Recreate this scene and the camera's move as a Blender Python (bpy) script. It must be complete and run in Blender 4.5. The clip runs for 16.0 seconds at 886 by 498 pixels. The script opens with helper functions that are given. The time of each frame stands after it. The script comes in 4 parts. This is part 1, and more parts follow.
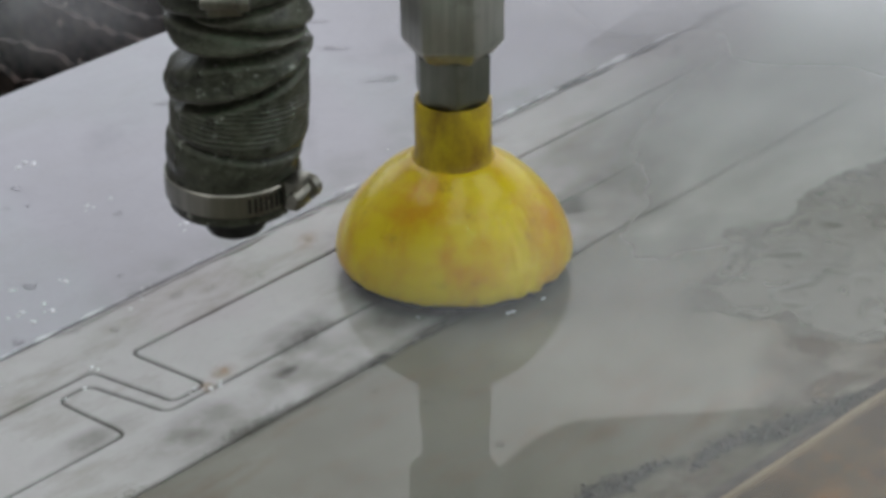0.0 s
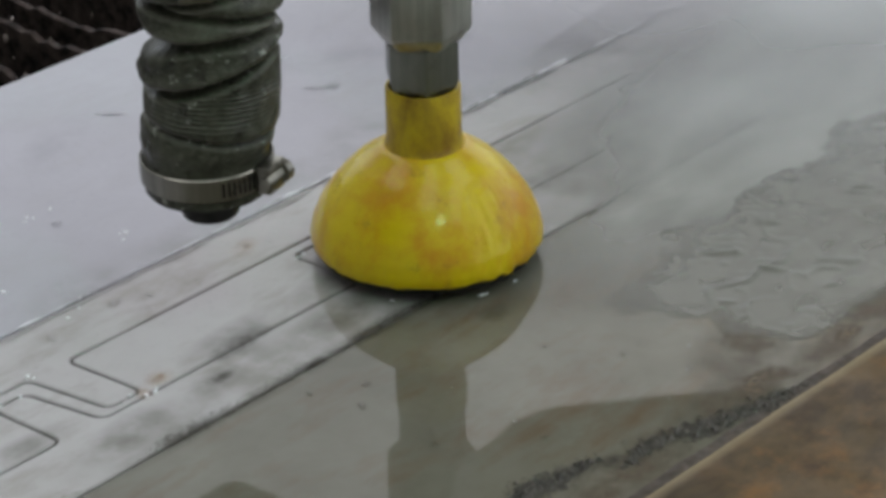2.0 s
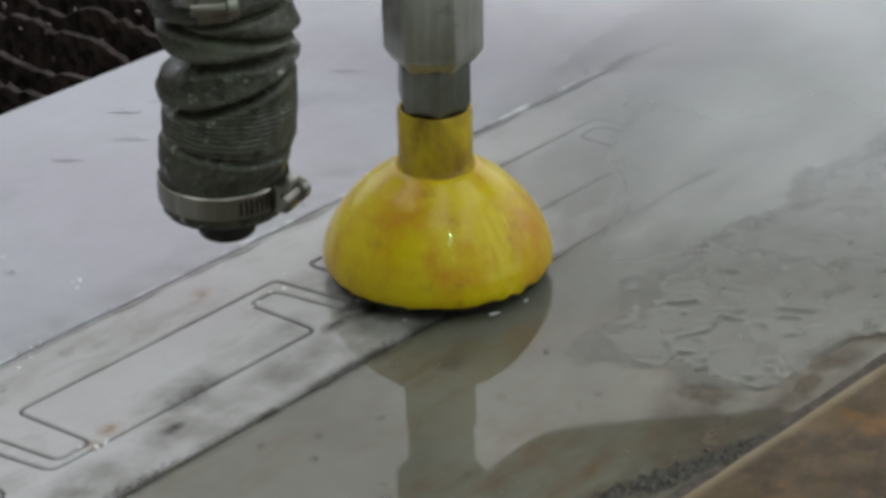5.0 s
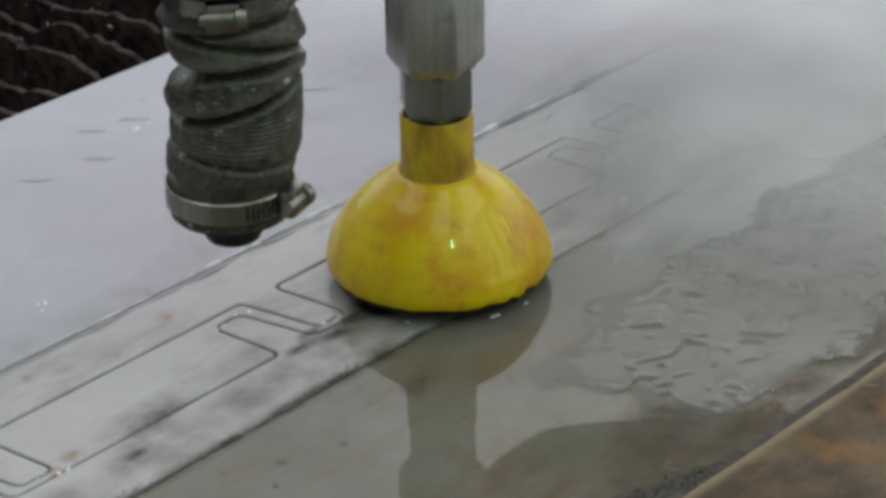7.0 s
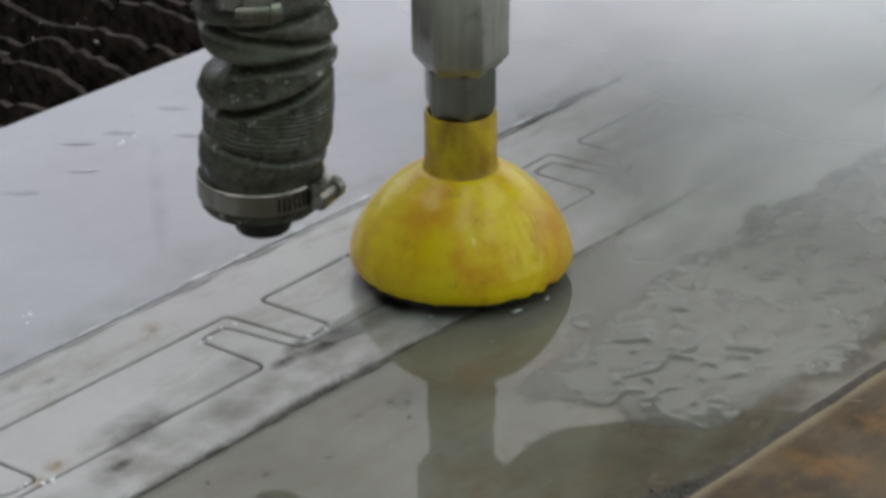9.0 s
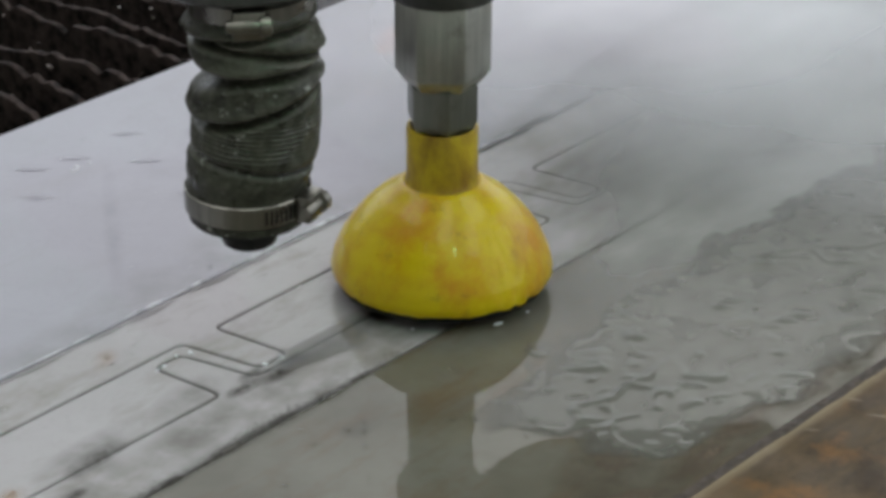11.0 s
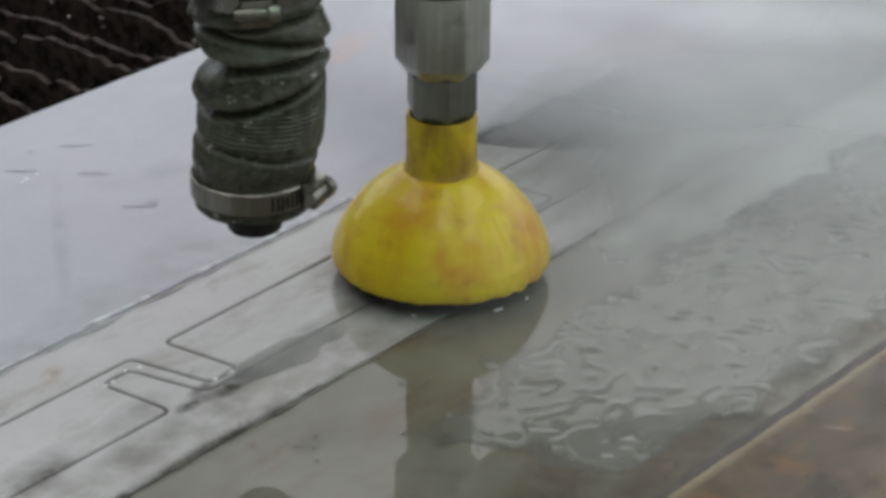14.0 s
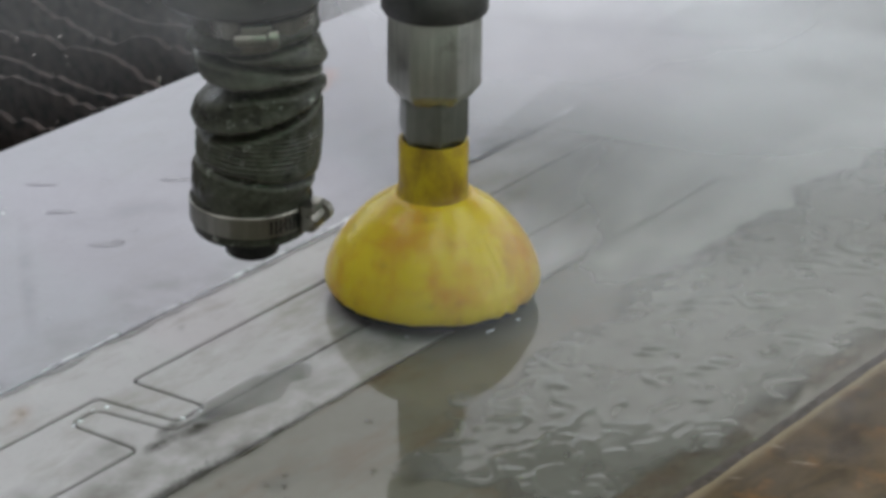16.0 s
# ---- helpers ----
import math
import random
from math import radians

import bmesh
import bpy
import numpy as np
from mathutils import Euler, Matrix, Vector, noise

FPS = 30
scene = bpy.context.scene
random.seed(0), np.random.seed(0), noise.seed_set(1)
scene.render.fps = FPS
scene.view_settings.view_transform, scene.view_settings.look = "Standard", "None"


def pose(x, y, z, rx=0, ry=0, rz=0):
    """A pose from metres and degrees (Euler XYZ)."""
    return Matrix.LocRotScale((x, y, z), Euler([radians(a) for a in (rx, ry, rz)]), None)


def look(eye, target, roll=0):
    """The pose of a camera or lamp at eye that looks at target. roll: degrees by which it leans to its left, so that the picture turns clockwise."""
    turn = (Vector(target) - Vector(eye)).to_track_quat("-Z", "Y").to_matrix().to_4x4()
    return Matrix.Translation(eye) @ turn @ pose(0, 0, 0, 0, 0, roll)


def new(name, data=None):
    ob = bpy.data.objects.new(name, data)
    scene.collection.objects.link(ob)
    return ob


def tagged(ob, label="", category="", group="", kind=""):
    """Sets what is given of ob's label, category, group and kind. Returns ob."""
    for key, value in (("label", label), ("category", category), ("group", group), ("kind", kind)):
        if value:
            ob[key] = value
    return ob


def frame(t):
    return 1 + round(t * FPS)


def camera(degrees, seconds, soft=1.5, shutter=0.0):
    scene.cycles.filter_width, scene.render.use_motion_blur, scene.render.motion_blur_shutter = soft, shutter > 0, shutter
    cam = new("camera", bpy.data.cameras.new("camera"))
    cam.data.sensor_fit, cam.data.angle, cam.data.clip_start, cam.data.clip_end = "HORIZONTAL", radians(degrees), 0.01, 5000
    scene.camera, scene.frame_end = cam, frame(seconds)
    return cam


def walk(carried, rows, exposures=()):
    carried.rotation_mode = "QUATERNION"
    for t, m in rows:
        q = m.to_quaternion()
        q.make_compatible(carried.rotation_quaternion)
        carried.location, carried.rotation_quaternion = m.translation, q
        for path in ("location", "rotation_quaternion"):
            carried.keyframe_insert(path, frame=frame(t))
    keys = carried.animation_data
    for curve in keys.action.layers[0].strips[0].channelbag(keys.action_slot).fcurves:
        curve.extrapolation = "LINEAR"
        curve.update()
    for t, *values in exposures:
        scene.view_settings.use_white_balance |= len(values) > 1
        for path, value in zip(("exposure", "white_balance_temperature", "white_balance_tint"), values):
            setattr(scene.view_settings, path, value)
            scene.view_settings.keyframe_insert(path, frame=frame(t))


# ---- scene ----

def aim(x, y, z, yaw, pitch, roll):
    """A camera at x, y, z, turned by yaw, tilted by pitch and rolled, in degrees."""
    return pose(x, y, z, 0, 0, yaw) @ pose(0, 0, 0, 90 + pitch) @ pose(0, 0, 0, 0, 0, roll)


cam = camera(21.58, 16.0, soft=4.0)
walk(cam, [
    (0, aim(-0.6487, -0.6593, 0.5067, -46.263, -29.277, -0.602)),
    (0.5, aim(-0.6488, -0.6630, 0.5084, -46.173, -29.282, -0.548)),
    (1, aim(-0.6432, -0.6689, 0.5051, -46.612, -28.452, -0.291)),
    (1.5, aim(-0.6434, -0.6755, 0.5054, -45.991, -28.241, -1.079)),
    (2, aim(-0.6382, -0.6793, 0.5022, -46.653, -28.828, -1.379)),
    (2.5, aim(-0.6350, -0.6827, 0.5002, -47.430, -27.986, -0.819)),
    (3, aim(-0.6246, -0.6741, 0.4994, -46.843, -28.566, -1.350)),
    (3.5, aim(-0.6186, -0.6706, 0.5012, -46.732, -28.496, -1.411)),
    (4, aim(-0.6171, -0.6713, 0.5000, -46.928, -28.534, -1.609)),
    (4.5, aim(-0.6210, -0.6745, 0.4998, -47.230, -27.704, -1.347)),
    (4.7, aim(-0.6220, -0.6780, 0.5000, -47.110, -27.769, -1.203)),
    (6.8, aim(-0.6099, -0.6842, 0.5127, -47.244, -28.168, -0.863)),
    (7, aim(-0.6097, -0.6858, 0.5140, -47.355, -28.108, -1.013)),
    (7.5, aim(-0.6081, -0.6885, 0.5116, -47.145, -27.774, -1.157)),
    (8, aim(-0.6086, -0.6901, 0.5095, -47.350, -27.675, -1.018)),
    (8.5, aim(-0.6115, -0.6887, 0.5090, -47.694, -27.493, -0.726)),
    (8.7, aim(-0.6126, -0.6873, 0.5083, -47.727, -27.486, -0.508)),
    (10.8, aim(-0.6144, -0.6818, 0.5128, -49.176, -26.992, 0.182)),
    (11, aim(-0.6135, -0.6811, 0.5114, -49.331, -26.961, 0.354)),
    (11.5, aim(-0.6122, -0.6778, 0.5100, -49.796, -26.669, 0.487)),
    (12, aim(-0.6111, -0.6771, 0.5092, -49.739, -26.574, 0.542)),
    (12.5, aim(-0.6096, -0.6777, 0.5091, -49.902, -26.592, 0.632)),
    (13, aim(-0.6061, -0.6755, 0.5089, -50.221, -26.708, 0.594)),
    (13.5, aim(-0.6062, -0.6768, 0.5098, -50.523, -26.869, 0.585)),
    (14, aim(-0.6026, -0.6763, 0.5087, -50.441, -26.807, 0.559)),
    (14.5, aim(-0.6005, -0.6760, 0.5085, -50.640, -26.841, 0.592)),
    (15, aim(-0.6012, -0.6751, 0.5095, -50.844, -26.496, 0.738)),
    (15.5, aim(-0.6009, -0.6756, 0.5091, -50.979, -25.961, 0.977)),
    (16, aim(-0.6042, -0.6759, 0.5119, -51.422, -26.002, 0.687))
])

# ---- world and light ----
world = bpy.data.worlds.new("world")
scene.world = world
world.use_nodes = True
wn = world.node_tree.nodes
sky = wn.new("ShaderNodeTexSky")
sky.sky_type, sky.sun_disc = "NISHITA", False
sky.sun_elevation, sky.sun_rotation = radians(40), radians(60)
wn["Background"].inputs["Strength"].default_value = 0.05
world.node_tree.links.new(sky.outputs[0], wn["Background"].inputs["Color"])


HALL = Matrix.Rotation(radians(-46), 4, "Z")


def area_lamp(name, at, target, sx, sy, watts, colour):
    data = bpy.data.lights.new(name, "AREA")
    data.shape, data.size, data.size_y, data.energy, data.color = "RECTANGLE", sx, sy, watts, colour
    ob = new(name, data)
    ob.matrix_world = HALL @ look(at, target)
    return ob


DAY = (0.99, 1.0, 0.985)
# daylight in the hall's windows, and fill from unseen roof lights added overhead
for n, rx in enumerate((-2.6, 0.4, 3.4)):
    area_lamp("roof_fill_lamp", (rx, 0.5, 5.17), (rx, 0.5, 0), 1.6, 8.0, 72.0, DAY)
area_lamp("window_lamp", (0.1, 4.9, 2.7), (0.1, 0, 2.7), 9.3, 4.2, 84.0, DAY)
area_lamp("window_lamp", (4.9, 0.3, 2.7), (0, 0.3, 2.7), 8.9, 4.2, 80.0, DAY)
scene.view_settings.exposure = 0.50


# ---- materials ----
class Mat:
    """A node material with short ways to add nodes."""

    def __init__(self, name, rough=0.5, metal=0.0, ior=1.5):
        self.m = bpy.data.materials.new(name)
        self.m.use_nodes = True
        self.n, self.l = self.m.node_tree.nodes, self.m.node_tree.links
        self.b = self.n["Principled BSDF"]
        self.out = self.n["Material Output"]
        self.set(Roughness=rough, Metallic=metal, IOR=ior)
        self.co = self.n.new("ShaderNodeTexCoord").outputs["Object"]

    def set(self, **values):
        for k, v in values.items():
            self.b.inputs[k.replace("_", " ")].default_value = v

    def link(self, a, b):
        self.l.new(a, b)

    def stretched(self, sx, sy, sz, rot=(0, 0, 0)):
        mp = self.n.new("ShaderNodeMapping")
        mp.inputs["Scale"].default_value = (sx, sy, sz)
        mp.inputs["Rotation"].default_value = rot
        self.link(self.co, mp.inputs["Vector"])
        return mp.outputs["Vector"]

    def noise(self, scale, detail=4.0, rough=0.55, vec=None, distort=0.0):
        t = self.n.new("ShaderNodeTexNoise")
        t.inputs["Scale"].default_value, t.inputs["Detail"].default_value = scale, detail
        t.inputs["Roughness"].default_value, t.inputs["Distortion"].default_value = rough, distort
        self.link(vec or self.co, t.inputs["Vector"])
        return t.outputs["Fac"]

    def ramp(self, fac, *stops):
        r = self.n.new("ShaderNodeValToRGB")
        e = r.color_ramp.elements
        while len(e) < len(stops):
            e.new(0.5)
        for el, (p, c) in zip(e, stops):
            el.position = p
            el.color = (c, c, c, 1) if isinstance(c, (int, float)) else (*c, 1)
        self.link(fac, r.inputs["Fac"])
        return r.outputs["Color"]

    def mix(self, fac, a, b, mode="MIX"):
        m = self.n.new("ShaderNodeMix")
        m.data_type, m.blend_type = "RGBA", mode
        for sock, v in ((m.inputs[0], fac), (m.inputs[6], a), (m.inputs[7], b)):
            if isinstance(v, (int, float)):
                sock.default_value = v
            elif isinstance(v, tuple):
                sock.default_value = (*v, 1)
            else:
                self.link(v, sock)
        return m.outputs[2]

    def math(self, op, a, b=0.0):
        m = self.n.new("ShaderNodeMath")
        m.operation = op
        for sock, v in ((m.inputs[0], a), (m.inputs[1], b)):
            if isinstance(v, (int, float)):
                sock.default_value = v
            else:
                self.link(v, sock)
        return m.outputs[0]

    def axis(self, n):
        s = self.n.new("ShaderNodeSeparateXYZ")
        self.link(self.co, s.inputs[0])
        return s.outputs[n]

    def colour(self, sock):
        self.link(sock, self.b.inputs["Base Color"])
        return self

    def rough(self, sock):
        self.link(sock, self.b.inputs["Roughness"])
        return self

    def bump(self, height, strength=0.3, dist=0.001):
        b = self.n.new("ShaderNodeBump")
        b.inputs["Strength"].default_value, b.inputs["Distance"].default_value = strength, dist
        self.link(height, b.inputs["Height"])
        self.link(b.outputs[0], self.b.inputs["Normal"])
        return self


# stains on the stone: x, y, half length, half width, turn
SILT = ((-0.085, -0.037, 0.040, 0.011, 4), (-0.100, -0.053, 0.020, 0.012, 20), (0.032, -0.048, 0.024, 0.011, 5), (0.005, -0.055, 0.026, 0.012, 10),
         (-0.062, -0.078, 0.050, 0.0065, 1), (-0.105, -0.080, 0.060, 0.006, 0), (-0.018, -0.080, 0.040, 0.007, 0), (-0.048, -0.058, 0.034, 0.013, 8),
         (-0.115, -0.057, 0.024, 0.010, 20), (0.015, -0.077, 0.022, 0.010, 5), (-0.15, -0.079, 0.055, 0.007, 0), (0.072, -0.046, 0.030, 0.012, 0),
         (-0.030, -0.036, 0.030, 0.012, 8), (0.000, -0.108, 0.012, 0.008, 0), (0.039, -0.150, 0.010, 0.006, 0), (0.105, -0.043, 0.026, 0.010, 0),
         (-0.165, -0.060, 0.030, 0.012, 10), (-0.20, -0.038, 0.030, 0.009, 0))
WASH = ((-0.08, -0.066, 0.075, 0.020, 2), (-0.01, -0.062, 0.075, 0.024, 0), (0.06, -0.060, 0.075, 0.026, -2), (0.13, -0.062, 0.070, 0.024, 2), (-0.15, -0.068, 0.060, 0.016, 0), (0.03, -0.068, 0.060, 0.018, 3))
DAMP = ((-0.105, 0.044, 0.050, 0.018, 3), (-0.04, 0.042, 0.060, 0.018, 0), (0.03, 0.046, 0.060, 0.026, 6), (0.085, 0.052, 0.055, 0.030, 12), (0.14, 0.040, 0.060, 0.018, 0), (0.24, 0.045, 0.070, 0.022, 0))
DRIED = ((0.060, 0.113, 0.085, 0.0055, 50), (0.150, 0.125, 0.050, 0.020, -30), (-0.02, 0.165, 0.040, 0.016, 35), (0.24, 0.150, 0.060, 0.030, 20))
CRAYON = ((0.342, 0.176, 0.030, 0.013, 20), (0.328, 0.170, 0.018, 0.009, 35))


SCRATCHES = ((0.1493, -0.2715, 0.008, 0.0011, -62), (0.1527, -0.2542, 0.006, 0.0009, -70), (0.1199, -0.2553, 0.004, 0.0008, -50))


def stains(k, spots):
    """How strongly a set of soft oval stains covers a place."""
    total = 0.0
    for x, y, rx, ry, turn in spots:
        mp, ln = k.n.new("ShaderNodeMapping"), k.n.new("ShaderNodeVectorMath")
        mp.vector_type, ln.operation = "TEXTURE", "LENGTH"
        mp.inputs["Location"].default_value, mp.inputs["Rotation"].default_value = (x, y, 0), (0, 0, radians(turn))
        mp.inputs["Scale"].default_value = (rx, ry, 1)
        k.link(k.co, mp.inputs["Vector"])
        k.link(mp.outputs["Vector"], ln.inputs[0])
        here = k.math("MAXIMUM", k.math("SUBTRACT", 1.0, ln.outputs["Value"]), 0.0)
        total = k.math("MAXIMUM", here, total)
    patchy = k.ramp(k.noise(48, 4, 0.55), (0.32, 0.15), (0.64, 1.0))
    return k.math("MULTIPLY", k.ramp(total, (0.0, 0.0), (0.7, 1.0)), patchy)


def stone_material(name, light, dark, silt, film=(0.05, 0.20), mud_share=0.6, marks=()):
    """Wet pale stone: soft clouds and veins, silt stains, a film of water."""
    k = Mat(name, 0.12, 0.0, 1.36)
    cloud = k.noise(9, 6, 0.6)
    base = k.mix(k.ramp(cloud, (0.32, 0.0), (0.7, 1.0)), light, dark)
    vein = k.ramp(k.noise(14, 5, 0.62, distort=1.4), (0.46, 0.0), (0.5, 1.0), (0.54, 0.0))
    base = k.mix(k.math("MULTIPLY", vein, 0.05), base, tuple(c * 0.55 for c in dark))
    mud = k.ramp(k.noise(26, 7, 0.68, k.stretched(0.45, 1.25, 1)), (0.50, 0.0), (0.72, 1.0))
    base = k.mix(k.math("MULTIPLY", mud, mud_share), base, silt)
    fleck = k.ramp(k.noise(420, 2, 0.5), (0.6, 0.0), (0.75, 1.0))
    base = k.mix(k.math("MULTIPLY", fleck, 0.12), base, (0.12, 0.11, 0.1))
    for spots, tone, share in marks:
        base = k.mix(k.math("MULTIPLY", stains(k, spots), share), base, tone)
    k.colour(base)
    k.rough(k.ramp(k.noise(18, 4), (0.4, film[0]), (0.72, film[1])))
    k.bump(k.noise(45, 3, 0.5), 0.035, 0.001)
    return k.m


stone_pale = stone_material("wet_pale_stone", (0.342, 0.335, 0.380), (0.30, 0.293, 0.328), (0.275, 0.266, 0.275), (0.06, 0.2), 0.4, ((DAMP, (0.215, 0.212, 0.215), 0.62), (DRIED, (0.25, 0.245, 0.275), 0.75), (CRAYON, (0.62, 0.26, 0.14), 0.55),))
stone_band = stone_material("wet_band_stone", (0.388, 0.372, 0.384), (0.317, 0.302, 0.302), (0.17, 0.155, 0.12), (0.03, 0.14), 0.75, ((WASH, (0.13, 0.124, 0.10), 0.65), (SILT, (0.07, 0.065, 0.048), 0.62)))
stone_grey = stone_material("silty_wet_stone", (0.160, 0.154, 0.126), (0.088, 0.082, 0.060), (0.105, 0.066, 0.036), (0.015, 0.07), 0.8, ((SILT, (0.06, 0.055, 0.04), 0.8),))


def yellow_material():
    k = Mat("yellow_guard_plastic", 0.3, 0.0, 1.36)
    worn = k.ramp(k.noise(30, 6, 0.68), (0.44, 0.0), (0.64, 1.0))
    base = k.mix(worn, (0.61, 0.455, 0.0015), (0.52, 0.25, 0.002))
    streak = k.ramp(k.noise(24, 6, 0.65, k.stretched(3.0, 3.0, 1.1)), (0.50, 0.0), (0.66, 1.0))
    base = k.mix(k.math("MULTIPLY", streak, 0.38), base, (0.48, 0.27, 0.006))
    dirt = k.ramp(k.noise(75, 6, 0.7), (0.58, 0.0), (0.72, 1.0))
    base = k.mix(k.math("MULTIPLY", dirt, 0.6), base, (0.20, 0.12, 0.015))
    k.set(Coat_Weight=0.30, Coat_Roughness=0.035, Coat_IOR=1.38)
    k.colour(base)
    k.rough(k.ramp(k.noise(55, 4), (0.3, 0.25), (0.7, 0.45)))
    k.bump(k.mix(0.5, k.noise(130, 4, 0.6), k.noise(45, 5, 0.65)), 0.35, 0.002)
    return k.m


def scuffed_yellow_material():
    k = Mat("scuffed_yellow_plastic", 0.45, 0.0, 1.48)
    stain = k.ramp(k.noise(70, 5, 0.7, k.stretched(1.0, 1.0, 0.5)), (0.38, 0.0), (0.66, 1.0))
    base = k.mix(stain, (0.54, 0.38, 0.007), (0.24, 0.13, 0.010))
    k.colour(base)
    k.bump(k.noise(160, 4, 0.6), 0.25, 0.001)
    return k.m


def steel_material(name, tone, rough):
    k = Mat(name, rough, 1.0)
    brushed = k.noise(60, 4, 0.6, k.stretched(5, 5, 0.35))
    base = k.mix(k.ramp(brushed, (0.3, 0.0), (0.7, 1.0)), tone, tuple(c * 0.72 for c in tone))
    grime = k.ramp(k.noise(70, 5, 0.65), (0.55, 0.0), (0.75, 1.0))
    base = k.mix(k.math("MULTIPLY", grime, 0.5), base, (0.12, 0.11, 0.09))
    k.colour(base)
    k.rough(k.ramp(k.noise(90, 4), (0.3, rough * 0.75), (0.7, rough * 1.3)))
    k.bump(brushed, 0.08, 0.0005)
    return k.m


def hose_material():
    k = Mat("worn_hose_fabric", 0.55, 0.0, 1.36)
    weave = k.noise(520, 2, 0.5, k.stretched(1, 1, 2.5))
    patch = k.ramp(k.noise(60, 5, 0.65), (0.35, 0.0), (0.7, 1.0))
    base = k.mix(patch, (0.014, 0.014, 0.010), (0.064, 0.064, 0.046))
    base = k.mix(k.math("MULTIPLY", k.ramp(weave, (0.5, 0.0), (0.7, 1.0)), 0.35), base, (0.15, 0.148, 0.118))
    geo = k.n.new("ShaderNodeNewGeometry")
    worn = k.ramp(geo.outputs["Pointiness"], (0.50, 0.0), (0.56, 1.0))
    base = k.mix(k.math("MULTIPLY", worn, 0.6), base, (0.17, 0.168, 0.134))
    # sparse pale flecks paint the glints on the wet sleeve
    wet_glint = k.ramp(k.noise(230, 4, 0.6), (0.63, 0.0), (0.71, 1.0))
    base = k.mix(k.math("MULTIPLY", wet_glint, 0.6), base, (0.45, 0.46, 0.42))
    k.colour(base)
    k.rough(k.ramp(k.noise(120, 4), (0.35, 0.25), (0.7, 0.6)))
    k.bump(weave, 0.35, 0.0006)
    return k.m


def plain(name, tone, other, scale, rough, metal=0.0, bump=0.2):
    k = Mat(name, rough, metal)
    f = k.noise(scale, 5, 0.62)
    k.colour(k.mix(k.ramp(f, (0.35, 0.0), (0.68, 1.0)), tone, other))
    k.rough(k.ramp(k.noise(scale * 1.7, 4), (0.3, rough * 0.7), (0.7, min(1, rough * 1.3))))
    k.bump(f, bump, 0.001)
    return k.m


def wood_material():
    k = Mat("wet_brown_board", 0.35, 0.0, 1.33)
    grain = k.noise(30, 6, 0.65, k.stretched(0.8, 2.6, 2.6), 0.8)
    base = k.mix(k.ramp(grain, (0.3, 0.0), (0.7, 1.0)), (0.092, 0.061, 0.026), (0.046, 0.030, 0.014))
    blotch = k.ramp(k.noise(17, 5, 0.62), (0.44, 0.0), (0.58, 1.0))
    base = k.mix(k.math("MULTIPLY", blotch, 0.7), base, (0.125, 0.082, 0.042))
    orange = k.ramp(k.noise(38, 5, 0.62), (0.54, 0.0), (0.66, 1.0))
    base = k.mix(k.math("MULTIPLY", orange, 0.55), base, (0.20, 0.092, 0.024))
    rust = k.ramp(k.noise(24, 5, 0.65, k.stretched(1, 1.5, 1, (0, 0, 0.7))), (0.47, 0.0), (0.62, 1.0))
    base = k.mix(k.math("MULTIPLY", rust, 0.7), base, (0.030, 0.019, 0.011))
    base = k.mix(k.math("MULTIPLY", stains(k, SCRATCHES), 0.8), base, (0.34, 0.28, 0.21))
    edge = k.n.new("ShaderNodeMapRange")
    edge.inputs["From Min"].default_value, edge.inputs["From Max"].default_value = -0.2505, -0.2455
    askew = k.math("ADD", k.axis(1), k.math("MULTIPLY", k.axis(0), 0.026))
    k.link(k.math("ADD", askew, k.math("MULTIPLY", k.noise(90, 3), 0.002)), edge.inputs["Value"])
    base = k.mix(k.math("MULTIPLY", edge.outputs[0], 0.8), base, (0.25, 0.195, 0.12))
    k.colour(base)
    k.rough(k.ramp(k.noise(40, 4), (0.3, 0.42), (0.7, 0.75)))
    k.bump(grain, 0.3, 0.001)
    return k.m


def water_material():
    """Thin clear water: it mirrors by Fresnel and lets the rest through."""
    k = Mat("clear_water", 0.02)
    glossy, clear = k.n.new("ShaderNodeBsdfGlossy"), k.n.new("ShaderNodeBsdfTransparent")
    glossy.inputs["Roughness"].default_value = 0.03
    clear.inputs["Color"].default_value = (1.0, 1.0, 1.0, 1)
    fr, mx = k.n.new("ShaderNodeFresnel"), k.n.new("ShaderNodeMixShader")
    fr.inputs["IOR"].default_value = 1.33
    k.link(fr.outputs[0], mx.inputs[0])
    k.link(clear.outputs[0], mx.inputs[1])
    k.link(glossy.outputs[0], mx.inputs[2])
    k.link(mx.outputs[0], k.out.inputs["Surface"])
    return k.m


